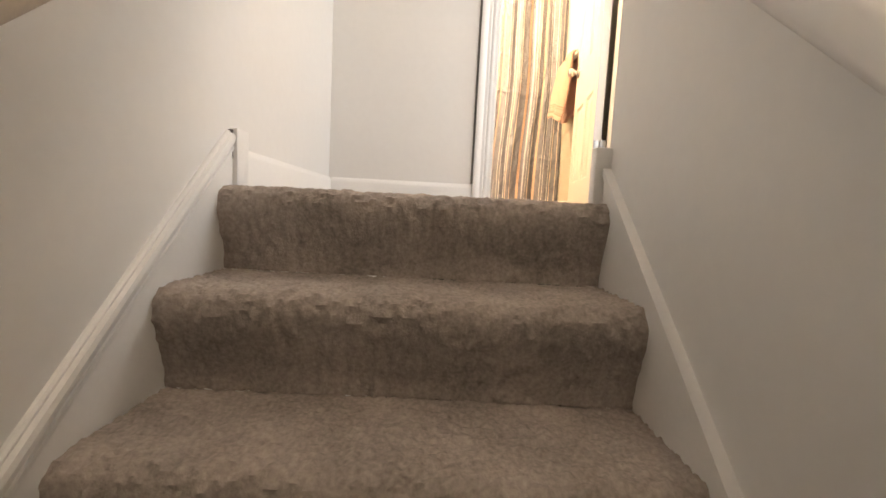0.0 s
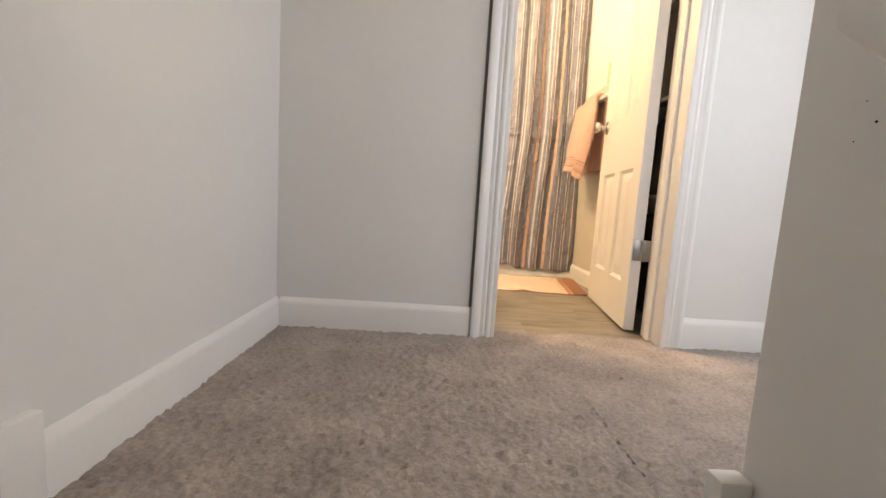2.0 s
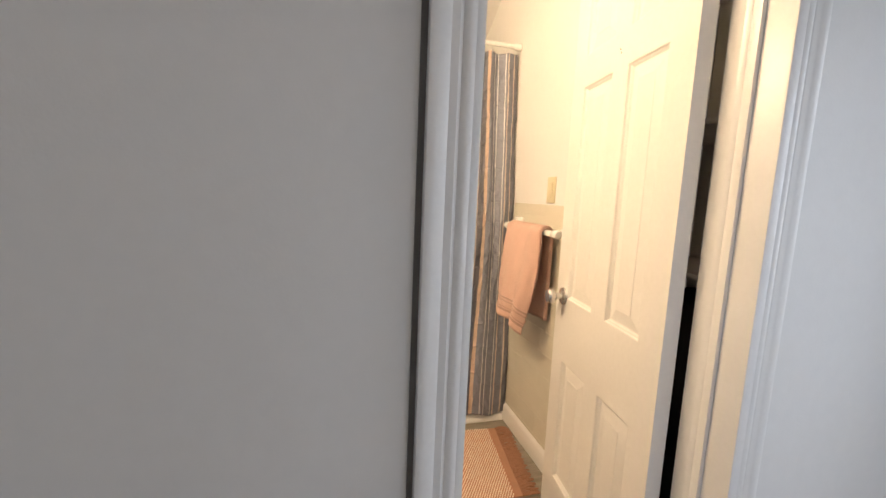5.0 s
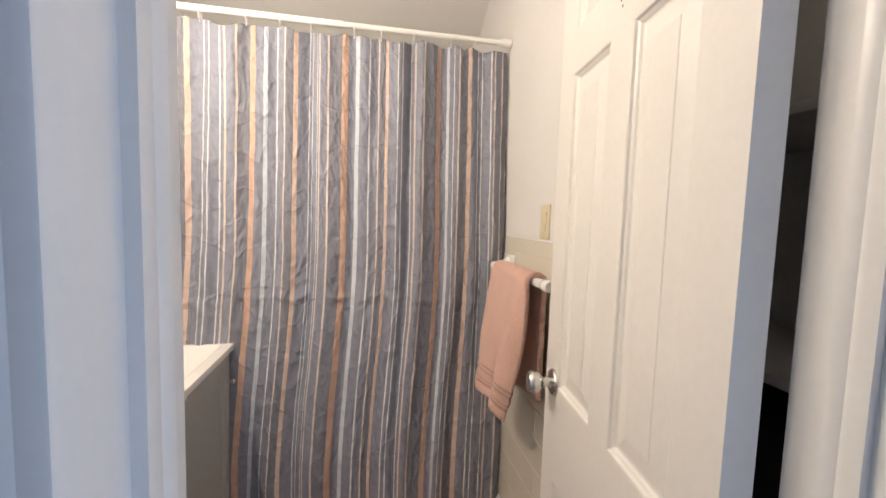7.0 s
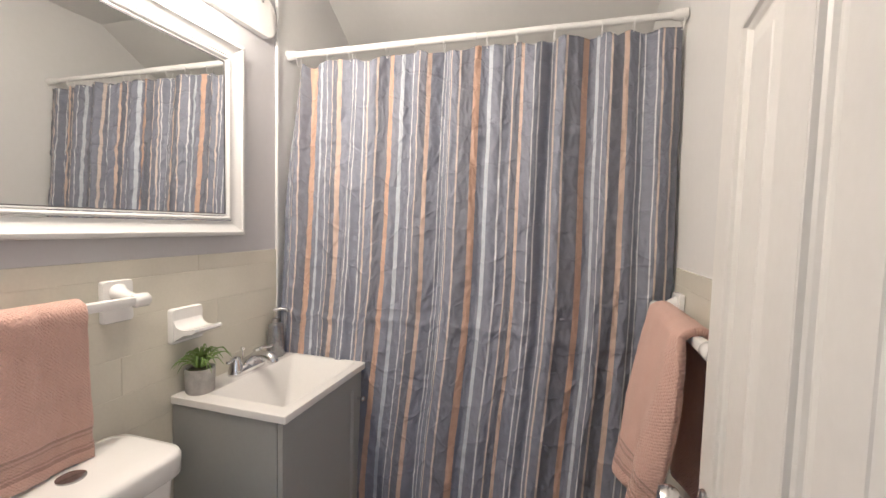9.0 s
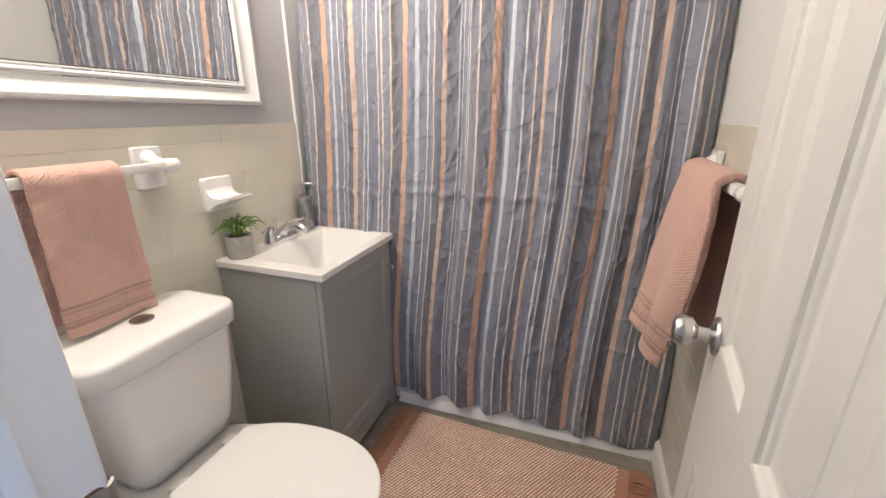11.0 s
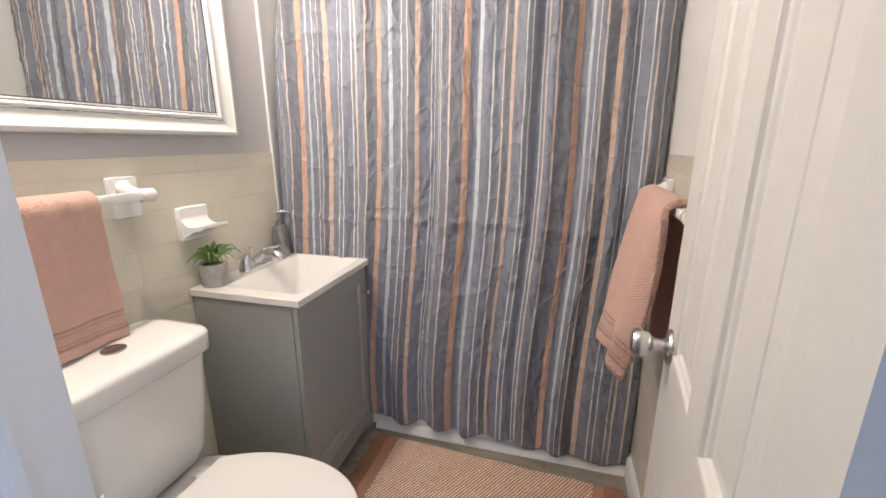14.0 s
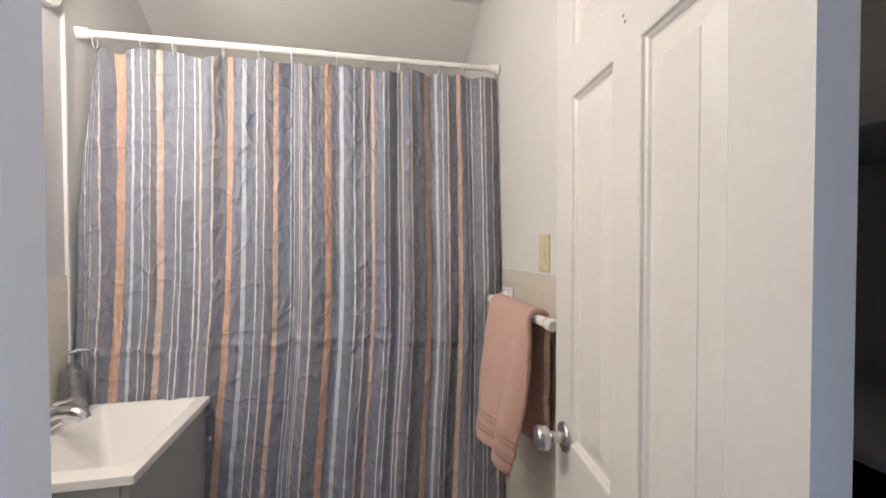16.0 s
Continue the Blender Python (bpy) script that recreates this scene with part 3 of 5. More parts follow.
setting("casing_shade", box(JL - 0.096, JL - 0.086, YH - 0.003, YH + 0.002, 0.104, HEAD + 0.09), GAPSHADE, "dark strip for the shade of a gap along the door casing", smooth=False)
setting("casing_shade_hall", box(XH - 0.003, XH + 0.002, 1.960, 1.972, 0.110, 2.1), GAPSHADE, "dark strip for the shadow along a door casing", smooth=False)
casing("casing_bath_left", JL - 0.013, -1, YB, 1, HEAD + 0.1)
setting("casing_hall", extrude_profile(CASING, (XH, 1.886, -0.01), (XH, 1.886, 2.1), (0, 1, 0), (-1, 0, 0)), TRIM, "white painted moulded door casing")
setting("jamb_hall", box(XH - 0.002, XH + 0.122, 1.868, 1.886, -0.01, 2.04, 0.002), TRIM, "white painted door jamb")

# door frame with stops
frame_1 = tagged(new("door_frame"), "white painted door frame with a strike plate", kind="structure")
part("jamb", box(JL - 0.02, JL, YH - 0.012, YB + 0.006, -0.01, HEAD, 0.003), TRIM, frame_1)
part("jamb", box(JR, JR + 0.032, YH - 0.012, YB + 0.004, -0.01, HEAD, 0.003), TRIM, frame_1)
part("jamb", box(JL - 0.02, JR + 0.02, YH - 0.012, YB + 0.004, HEAD, HEAD + 0.02, 0.002), TRIM, frame_1)
STOP = [(0, 0), (0.0, 0.012), (0.008, 0.012), (0.014, 0.009), (0.022, 0.012), (0.034, 0.010), (0.034, 0)]
part("stop", extrude_profile(STOP, (JL, YB - 0.040, -0.005), (JL, YB - 0.040, HEAD), (0, -1, 0), (1, 0, 0)), TRIM, frame_1)
part("stop", extrude_profile(STOP, (JR, YB - 0.040, -0.005), (JR, YB - 0.040, HEAD), (0, -1, 0), (-1, 0, 0)), TRIM, frame_1)
sp = extrude_profile([(a, b) for a, b in rounded(0.034, 0.057, 0.007, 5)], (JL - 0.0005, YB - 0.013, 0.9125), (JL + 0.0022, YB - 0.013, 0.9125), (0, 1, 0), (0, 0, 1))
merge(sp, extrude_profile([(0, 0), (0.004, 0.0), (0.009, -0.003), (0.012, -0.008), (0.010, -0.009), (0.006, -0.005), (0, -0.002)], (JL, YB + 0.003, 0.890), (JL, YB + 0.003, 0.936), (0, 1, 0), (1, 0, 0)))
LATCHHOLE = material("brown wood and shade of the latch hole", (0.06, 0.04, 0.03), 0.9, vary=0.3, scale=80)
part("mortise_edge", extrude_profile([(a, b) for a, b in rounded(0.0355, 0.0595, 0.008, 5)], (JL - 0.0005, YB - 0.0148, 0.9130), (JL + 0.0008, YB - 0.0148, 0.9130), (0, 1, 0), (0, 0, 1)), WOODRAW, frame_1, "bare wood edge round the strike plate")
plate = part("strike_plate", sp, NICKEL, frame_1, "worn satin nickel strike plate")
# flat plate: wood brown darkened for the shade inside the hole
part("latch_hole", extrude_profile([(a, b) for a, b in rounded(0.019, 0.025, 0.004, 4)], (JL + 0.002, YB - 0.013, 0.9125), (JL + 0.0028, YB - 0.013, 0.9125), (0, 1, 0), (0, 0, 1)), LATCHHOLE, plate)
for z in (0.8925, 0.9325):
    part("screw", lathe([(0.0, 0.0), (0.0042, 0.0), (0.0036, 0.0012), (0.0, 0.0013)], 12, axis="X", at=(JL + 0.0021, YB - 0.016, z)), NICKEL, plate)
part("chipped_paint", grid(40, 8, lambda u, v: Vector((JL + 0.0012, YB - 0.034 + 0.036 * u, 0.8845 - v * (0.009 + 0.006 * noise.noise(Vector((u * 3, 3, 1))) + 0.004 * noise.noise(Vector((u * 11, 5, 1))) + 0.005 * u)))), WOODRAW, frame_1, "bare wood where paint has chipped")

# ---- door ----
def panel_door():
    """Six-panel door slab in its own frame: s along its width from the hinge, face towards -x at x = 0, thickness to +x."""
    W, H, T = 0.61, 2.0, 0.039
    root = tagged(new("door_1"), "white six-panel wooden door standing open", kind="structure")
    cols = [(0.0, 0.092, 0), (0.092, 0.265, 1), (0.265, 0.345, 0), (0.345, 0.525, 1), (0.525, W, 0)]
    rows = [(0.012, 0.19, 0), (0.19, 0.655, 1), (0.655, 0.888, 0), (0.888, 1.628, 1), (1.628, 1.725, 0), (1.725, 1.905, 1), (1.905, H, 0)]
    slab = bmesh.new()
    for s0, s1, pc in cols:
        for z0, z1, pr in rows:
            if pc and pr:
                continue
            box(0, T, s0, s1, z0, z1, bm=slab)
    bmesh.ops.remove_doubles(slab, verts=slab.verts, dist=1e-5)
    part("slab", slab, DOORP, root, smooth=False)
    for s0, s1, pc in cols:
        for z0, z1, pr in rows:
            if not (pc and pr):
                continue
            w, h = s1 - s0, z1 - z0
            # sticking slope, flat field groove, raised field
            rings = []
            for inset, depth in ((-0.001, 0.0), (0.003, 0.001), (0.005, 0.006), (0.009, 0.0085), (0.012, 0.0125), (0.017, 0.013), (0.018, 0.0120), (0.050, 0.005), (0.0515, 0.0035)):
                i = min(inset, w * 0.45)
                rings.append([Vector((depth, s0 + i, z0 + i)), Vector((depth, s1 - i, z0 + i)), Vector((depth, s1 - i, z1 - i)), Vector((depth, s0 + i, z1 - i))])
            b = loft(rings, cap=False)
            b.faces.new([b.verts.new(p) for p in rings[-1]])
            box(0.0165, T - 0.006, s0, s1, z0, z1, bm=b)
            part("panel", b, DOORP, root, smooth=False)
    # knob on both faces
    for sgn, x0 in ((-1, 0.0), (1, T)):
        k = part("knob", lathe([(0.0, 0.0), (0.033, 0.0), (0.033, 0.003), (0.030, 0.007), (0.016, 0.010), (0.0125, 0.014), (0.0125, 0.030), (0.017, 0.034), (0.0245, 0.040), (0.0275, 0.048), (0.027, 0.058), (0.023, 0.065), (0.012, 0.068), (0.0, 0.0685)], 32, axis="X"), KNOBM, root, "satin chrome round door knob")
        if sgn < 0:
            k.scale = (-1, 1, 1)
        k.location = (x0, 0.551, 0.893)
    part("latch", box(0.006, 0.029, W - 0.0005, W + 0.0015, 0.865, 0.921, 0.0006), NICKEL, root, "nickel latch plate")
    for z in (0.33, 1.78):
        hb = box(0.004, 0.034, -0.0025, 0.0005, z - 0.04, z + 0.04, 0.0008)
        merge(hb, lathe([(0.0, -0.042), (0.004, -0.042), (0.0055, -0.040), (0.0055, 0.040), (0.004, 0.042), (0, 0.042)], 12, at=(0.043, -0.006, z)))
        merge(hb, box(0.036, 0.0655, -0.010, -0.007, z - 0.04, z + 0.04))
        part("hinge", hb, NICKEL, root)
    for dz in (0, 0.012):
        part("screw_hole", lathe([(0.0, 0.0), (0.0028, 0.0), (0.0, 0.0008)], 8, axis="X", at=(-0.0008, 0.305 + dz * 0.5, 1.668 + dz)), WOODRAW, root)
    return root


door = panel_door()
door.matrix_world = pose(0.892, 2.206, 0.0, 0, 0, -7.5)

# ---- linen shelves behind the door ----
shelves = thing("linen_shelf", (0, 0, 0), "dim white shelves in the recess behind the door", "shelf")
for z in (0.55, 1.02, 1.48):
    part("shelf_board", box(XR + 0.10, 1.548, YB + 0.004, 2.778, z, z + 0.02, 0.003), WALL, shelves)
bag = thing("storage_bag", (1.33, 2.48, 0.57), "black cloth storage bag on a shelf", "bag")
part("body", loft([[Vector((a * s, b * s, z)) for a, b in rounded(0.36, 0.44, 0.06)] for z, s in ((0.0, 0.96), (0.02, 1.0), (0.25, 1.0), (0.33, 0.96), (0.37, 0.8))]), DARK, bag)
bin_1 = thing("laundry_bin", (1.33, 2.48, -0.004), "black cloth laundry bin on the floor", "bin")
part("body", loft([[Vector((a * s, b * s, z)) for a, b in rounded(0.38, 0.46, 0.05)] for z, s in ((0.0, 0.95), (0.01, 0.98), (0.46, 1.0), (0.48, 0.98))]), DARK, bin_1)

# ---- tub ----
tub = thing("bathtub", (0, 0, 0), "white enamel bathtub with a plain apron", "bathtub")
ap = [(YT + 0.02, 0.0), (YT, 0.012), (YT, 0.06), (YT + 0.006, 0.08), (YT + 0.010, 0.34), (YT - 0.004, 0.37), (YT + 0.004, 0.392), (YT + 0.02, 0.398), (YT + 0.075, 0.392), (YT + 0.085, 0.37), (YT + 0.10, 0.10), (YT + 0.16, 0.06), (YT + 0.16, 0.0)]
part("apron", extrude_profile(ap, (XT - 0.01, 0, 0), (XR, 0, 0), (0, 1, 0), (0, 0, 1)), CERAMIC, tub)
part("foot_flange", extrude_profile([(YT + 0.004, 0.0), (YT - 0.022, 0.0), (YT - 0.023, 0.006), (YT - 0.018, 0.014), (YT - 0.006, 0.034), (YT + 0.004, 0.042)], (0.022, 0, 0), (XR - 0.022, 0, 0), (0, 1, 0), (0, 0, 1)), CERAMIC, tub, "rounded foot along the tub apron")
part("basin", box(XT - 0.01, XR, YT + 0.161, YE - 0.002, 0.0, 0.07, 0.01), CERAMIC, tub)
part("back_rim", box(XT - 0.01, XR, YE - 0.09, YE - 0.002, 0.05, 0.39, 0.02), CERAMIC, tub)

# ---- shower curtain, rod, rings ----
rod = thing("shower_rod", (0, 0, 0), "white tension shower rod between the walls", "curtain rod")
part("rod", lathe([(0.0, XT - 0.01), (0.0135, XT - 0.01), (0.0135, 0.40), (0.0115, 0.402), (0.0115, XR - 0.002), (0.0, XR - 0.002)], 20, axis="X", at=(0, 3.54, 2.03)), PLASTIC, rod)
part("end_cap", lathe([(0.0, XT - 0.012), (0.021, XT - 0.012), (0.019, XT + 0.02), (0.0137, XT + 0.026)], 20, axis="X", at=(0, 3.54, 2.03)), PLASTIC, rod)
part("end_cap", lathe([(0.0137, XR - 0.045), (0.018, XR - 0.035), (0.019, XR - 0.004), (0.0, XR - 0.003)], 20, axis="X", at=(0, 3.54, 2.03)), PLASTIC, rod)

CX0, CX1 = -0.376, 1.078
RINGS = [CX0 + 0.020 + k * (CX1 - CX0 - 0.024) / 11 + (0.018 * math.sin(k * 2.3) if 0 < k < 11 else 0) for k in range(12)]


# where the stripe repeats of the gathered cloth fall along the rod: (x, repeats)
GATHER = [(-0.425, -0.52), (-0.322, -0.09), (-0.295, 0.0), (-0.263, 0.06), (-0.214, 0.268), (-0.171, 0.452), (-0.108, 0.60), (-0.028, 0.752), (0.061, 1.0), (0.155, 1.268), (0.220, 1.455),
          (0.275, 1.62), (0.316, 1.75), (0.396, 2.0), (0.465, 2.17), (0.529, 2.357), (0.580, 2.5), (0.626, 2.637), (0.687, 2.752), (0.774, 3.0), (0.825, 3.16), (0.860, 3.36), (0.917, 3.5), (0.951, 3.61), (1.020, 3.75), (1.095, 3.98)]
# folds that run down from the rod: (x, half width, depth away from the room)
FOLDS = [(-0.190, 0.020, 0.016), (-0.060, 0.030, -0.010), (0.110, 0.022, 0.012), (0.285, 0.026, 0.016), (0.350, 0.030, -0.008), (0.500, 0.024, 0.012), (0.600, 0.035, -0.014), (0.668, 0.024, 0.019), (0.725, 0.030, -0.016), (0.802, 0.022, 0.017), (0.880, 0.026, -0.010), (0.955, 0.024, 0.017), (1.040, 0.026, 0.014)]


def ramp_at(x, knots):
    for (xa, ua), (xb, ub) in zip(knots, knots[1:]):
        if x <= xb:
            return ua + (ub - ua) * (x - xa) / (xb - xa)
    return knots[-1][1]


def cloth_x(s, h):
    """Place along the rod before the cloth drifts; the free edge lies nearer the wall lower down."""
    edge = 0.019 * min(1, h / 0.22) * max(0, 1 - s / 0.12)
    return CX0 + s * (CX1 - CX0) - edge


def curtain_point(s, h):
    """Place on the hanging cloth: s across 0..1, h down 0..1."""
    x = x_base = cloth_x(s, h)
    k = s * 11
    pleat = math.sin(2 * math.pi * (k + 0.18 * math.sin(k * 1.7) + 0.25))
    low = math.sin(2 * math.pi * (s * 9.3 + 0.13 * math.sin(s * 21 + 1) + 0.06 * h))
    side = 0.006 * math.sin(2 * math.pi * (s * 17 + 0.4 * math.sin(s * 9))) * (1 - 0.3 * h)
    w = h * h * (3 - 2 * h)
    y = 3.538 + (1 - w) * 0.010 * pleat + w * 0.013 * low + side
    y += (1 - 0.45 * w) * sum(d * math.exp(-((x_base + 0.010 * math.sin(h * 5 + fx_ * 9) - fx_) / wd) ** 2) for fx_, wd, d in FOLDS)
    y += -0.112 * min(1, h / 0.86) - 0.002
    y += 0.007 * noise.noise(Vector((s * 17, h * 2.8, 2))) + 0.004 * noise.noise(Vector((s * 46, h * 9, 5)))
    y -= 0.0055 * math.exp(-((h - 0.535 - 0.004 * math.sin(s * 9)) / 0.006) ** 2) + 0.004 * math.exp(-((h - 0.17) / 0.006) ** 2) + 0.004 * math.exp(-((h - 0.80) / 0.006) ** 2)
    rid = 0.5 - abs(noise.noise(Vector((s * 34 + h * 3, h * 13 - s * 5, 21))))
    rid2 = 0.5 - abs(noise.noise(Vector((s * 80 - h * 6, h * 34 + s * 9, 31))))
    y -= 0.017 * max(0, rid - 0.28) + 0.014 * max(0, rid2 - 0.25)
    free = 1 - abs(2 * s - 1) ** 6
    drop = min(1.0, max(0.0, (h - 0.42) / 0.52))
    x += (0.003 * math.sin(2 * math.pi * (k * 1.0 + 0.4)) - 0.050 * drop * drop * (3 - 2 * drop)) * free
    x += 0.004 * free * noise.noise(Vector((s * 9, h * 3, 11))) + 0.0022 * noise.noise(Vector((s * 24, h * 14, 3)))
    # top edge sags between rings; hem a little uneven
    near = min(abs(x - r) for r in RINGS)
    sag = 0.020 * min(1, near / 0.06) ** 1.5 * (0.7 + 0.5 * math.sin(s * 31))
    ztop = 1.994 - sag
    zbot = 0.072 + 0.016 * math.sin(s * 25) * math.sin(s * 7) + 0.007 * math.sin(s * 71) - 0.060 * max(0, s - 0.55)
    # the free edge turns back at the wall
    if s < 0.045:
        y += (0.006 + 0.034 * max(0, 1 - h / 0.3)) * ((0.045 - s) / 0.045) ** 1.3
    return Vector((max(x, XT + 0.001), y, ztop + (zbot - ztop) * h))


def curtain_mesh(nu, nv):
    bm = bmesh.new()
    uvl = bm.loops.layers.uv.new("UVMap")
    vs = [[bm.verts.new(curtain_point(i / (nu - 1), j / (nv - 1))) for j in range(nv)] for i in range(nu)]
    us = [[REPEAT * (4 + ramp_at(cloth_x(i / (nu - 1), j / (nv - 1)) - 0.020 * min(1, j / (nv - 1) / 0.4) * max(0, 1 - i / (nu - 1) / 0.35), GATHER)) for j in range(nv)] for i in range(nu)]
    for i in range(nu - 1):
        for j in range(nv - 1):
            f = bm.faces.new((vs[i][j], vs[i + 1][j], vs[i + 1][j + 1], vs[i][j + 1]))
            for l, (a, c) in zip(f.loops, ((i, j), (i + 1, j), (i + 1, j + 1), (i, j + 1))):
                l[uvl].uv = (us[a][c], 1.92 * c / (nv - 1))
    return bm


curtain = thing("shower_curtain", (0, 0, 0), "slate blue shower curtain with orange, white and beige stripes", "shower curtain")
cl = part("cloth", curtain_mesh(430, 230), CURTAIN, curtain, angle=80)
mod = cl.modifiers.new("thickness", "SOLIDIFY")
mod.thickness, mod.offset = 0.0012, 1
LINER = material("white liner vinyl", (0.78, 0.78, 0.77), 0.35, vary=0.02, scale=6)
part("liner", grid(215, 116, lambda u, v: curtain_point(0.01 + 0.98 * u, v) + Vector((0, 0.019, -0.010 * v))), LINER, curtain, "white liner behind the cloth")

ring0 = None
for r in RINGS:
    if ring0 is None:
        pts = [(0, 0.0165 * math.sin(a), 0.0290 * math.cos(a) - 0.0125) for a in [2 * math.pi * k / 20 for k in range(21)]]
        ring0 = tagged(part("curtain_ring", tube(pts, 0.0015, 6), PLASTIC), "white plastic curtain hook on the rod", "curtain ring", "curtain rings on the rod")
        ring0.location = (r, 3.54, 2.025)
    else:
        copy_thing(ring0, pose(r, 3.54, 2.025, 0, 0, 6 * math.sin(r * 30)))

# ---- vanity ----
VX0, VX1, VY0, VY1, VZ = XT + 0.003, 0.018, 2.968, 3.449, 0.797
cab = thing("vanity_cabinet", (0, 0, 0), "grey lacquered vanity cabinet with a shaker door", "cabinet")
fx = VX1 - 0.014
for ya, yb in ((VY0 + 0.008, VY0 + 0.023), (VY1 - 0.020, VY1 - 0.006)):
    part("side_panel", extrude_profile([(VX0, 0.0), (fx - 0.0195, 0.0), (fx - 0.0195, VZ - 0.0245), (VX0, VZ - 0.0245)], (0, ya, 0), (0, yb, 0), (1, 0, 0), (0, 0, 1)), GREY, cab, smooth=False)
part("bottom_panel", box(VX0, fx - 0.019, VY0 + 0.0235, VY1 - 0.0205, 0.085, 0.10), GREY, cab, smooth=False)
part("back_panel", box(VX0, VX0 + 0.01, VY0 + 0.0235, VY1 - 0.0205, 0.1005, VZ - 0.03), GREY, cab, smooth=False)
y0, y1 = VY0 + 0.008, VY1 - 0.006
front = extrude_profile([(y0, 0.0), (y0 + 0.055, 0.0), (y0 + 0.060, 0.028), (y0 + 0.075, 0.042), (y1 - 0.075, 0.042), (y1 - 0.060, 0.028), (y1 - 0.055, 0.0), (y1, 0.0), (y1, 0.105), (y0, 0.105)], (fx - 0.019, 0, 0), (fx, 0, 0), (0, 1, 0), (0, 0, 1))
part("toe_rail", front, GREY, cab, smooth=False)
dz0, dz1, st = 0.108, VZ - 0.029, 0.058
rect = lambda x, k: [Vector((x, y0 + 0.001 + k, dz0 + k)), Vector((x, y1 - 0.001 - k, dz0 + k)), Vector((x, y1 - 0.001 - k, dz1 - k)), Vector((x, y0 + 0.001 + k, dz1 - k))]
vd = loft([rect(fx - 0.017, 0), rect(fx - 0.001, 0), rect(fx, 0.001), rect(fx, st), rect(fx - 0.009, st + 0.007), rect(fx - 0.0095, st + 0.009)])
vdo = part("door", vd, GREY, cab, smooth=False)
part("knob", lathe([(0, 0.0), (0.006, 0.0), (0.005, 0.012), (0.010, 0.018), (0.011, 0.024), (0.008, 0.028), (0, 0.029)], 18, axis="X", at=(fx - 0.0005, y1 - 0.028, 0.665)), CHROME, vdo, "small chrome knob")

sink = thing("sink", (0, 0, 0), "white cultured marble sink top with a molded basin", "sink")
bx0, bx1, by0, by1 = -0.295, -0.020, 3.022, 3.430


def ring_rect(x0, x1, ya, yb, z, r, n=5):
    return [Vector(((x0 + x1) / 2 + a, (ya + yb) / 2 + b, z)) for a, b in rounded(x1 - x0, yb - ya, r, n)]


rings = [ring_rect(VX0, VX1, VY0, VY1, VZ - 0.022, 0.004), ring_rect(VX0, VX1, VY0, VY1, VZ - 0.002, 0.004), ring_rect(VX0 + 0.002, VX1 - 0.002, VY0 + 0.002, VY1 - 0.002, VZ, 0.004),
         ring_rect(bx0 - 0.004, bx1 + 0.004, by0 - 0.004, by1 + 0.004, VZ, 0.016), ring_rect(bx0, bx1, by0, by1, VZ - 0.003, 0.014), ring_rect(bx0 + 0.010, bx1 - 0.010, by0 + 0.012, by1 - 0.015, VZ - 0.014, 0.014), ring_rect(-0.215, -0.115, 3.15, 3.29, VZ - 0.134, 0.03), ring_rect(-0.19, -0.135, 3.185, 3.255, VZ - 0.139, 0.02)]
top_mesh = loft(rings, cap=False)
top_mesh.faces.new([top_mesh.verts.new(p) for p in rings[-1]])
bmesh.ops.remove_doubles(top_mesh, verts=top_mesh.verts, dist=1e-5)
part("countertop", top_mesh, TOPM, sink, angle=15)
part("drain", lathe([(0, 0), (0.02, 0), (0.02, 0.002), (0.015, 0.003), (0, 0.003)], 20, at=(-0.162, 3.22, VZ - 0.1395)), CHROME, sink, "chrome drain")

# faucet
fau = thing("faucet", (-0.340, 3.226, VZ), "chrome two-handle centerset faucet on the vanity top", "faucet")
part("base", loft([[Vector((a * s, b * s, z)) for a, b in rounded(0.052, 0.155, 0.025)] for z, s in ((0, 1.0), (0.008, 1.02), (0.016, 0.98), (0.024, 0.88), (0.029, 0.68))]), CHROME, fau)
sp = curve_points([(-0.004, 0, 0.010), (0.010, 0, 0.036), (0.038, 0, 0.056), (0.074, 0, 0.062), (0.104, 0, 0.054), (0.116, 0, 0.038)], 18)
part("spout", tube(sp, 0.0165, 16, [1.45, 1.4, 1.3, 1.2, 1.05, 1.0, 1.0, 1.0, 1.0, 1.0, 1.02, 1.05, 1.08, 1.1, 1.1, 1.05, 1.0, 0.9]), CHROME, fau)
for sg in (-1, 1):
    h = part("handle", lathe([(0, 0.012), (0.0245, 0.012), (0.0245, 0.020), (0.0225, 0.026), (0.0165, 0.050), (0.0155, 0.058), (0.010, 0.064), (0, 0.065)], 20, at=(0, 0.052 * sg, 0)), CHROME, fau)
    part("lever", tube(curve_points([(0.0, 0.052 * sg, 0.057), (0.008, 0.070 * sg, 0.064), (0.016, 0.094 * sg, 0.060), (0.02, 0.112 * sg, 0.063)], 10), 0.0065, 10, [1.2, 1.15, 1.0, 0.9, 0.8, 0.75, 0.75, 0.8, 0.9, 0.6]), CHROME, h)
part("lift_rod", lathe([(0, 0.0), (0.0022, 0.0), (0.0022, 0.060), (0.007, 0.063), (0.007, 0.070), (0, 0.072)], 12, at=(-0.020, 0, 0.01)), CHROME, fau)

# soap dispenser
disp = thing("soap_dispenser", (-0.352, 3.395, VZ), "smoky crackle glass soap dispenser with a metal pump", "soap dispenser")
part("bottle", lathe([(0, 0.0), (0.032, 0.0), (0.0355, 0.006), (0.0345, 0.05), (0.031, 0.10), (0.0275, 0.126), (0.016, 0.134), (0.013, 0.137), (0.0, 0.137)], 10), material("silver crackle glass", (0.30, 0.30, 0.31), 0.16, metal=0.75, vary=0.35, scale=90, bump=0.8, bump_scale=120), disp, "faceted crackle glass bottle")
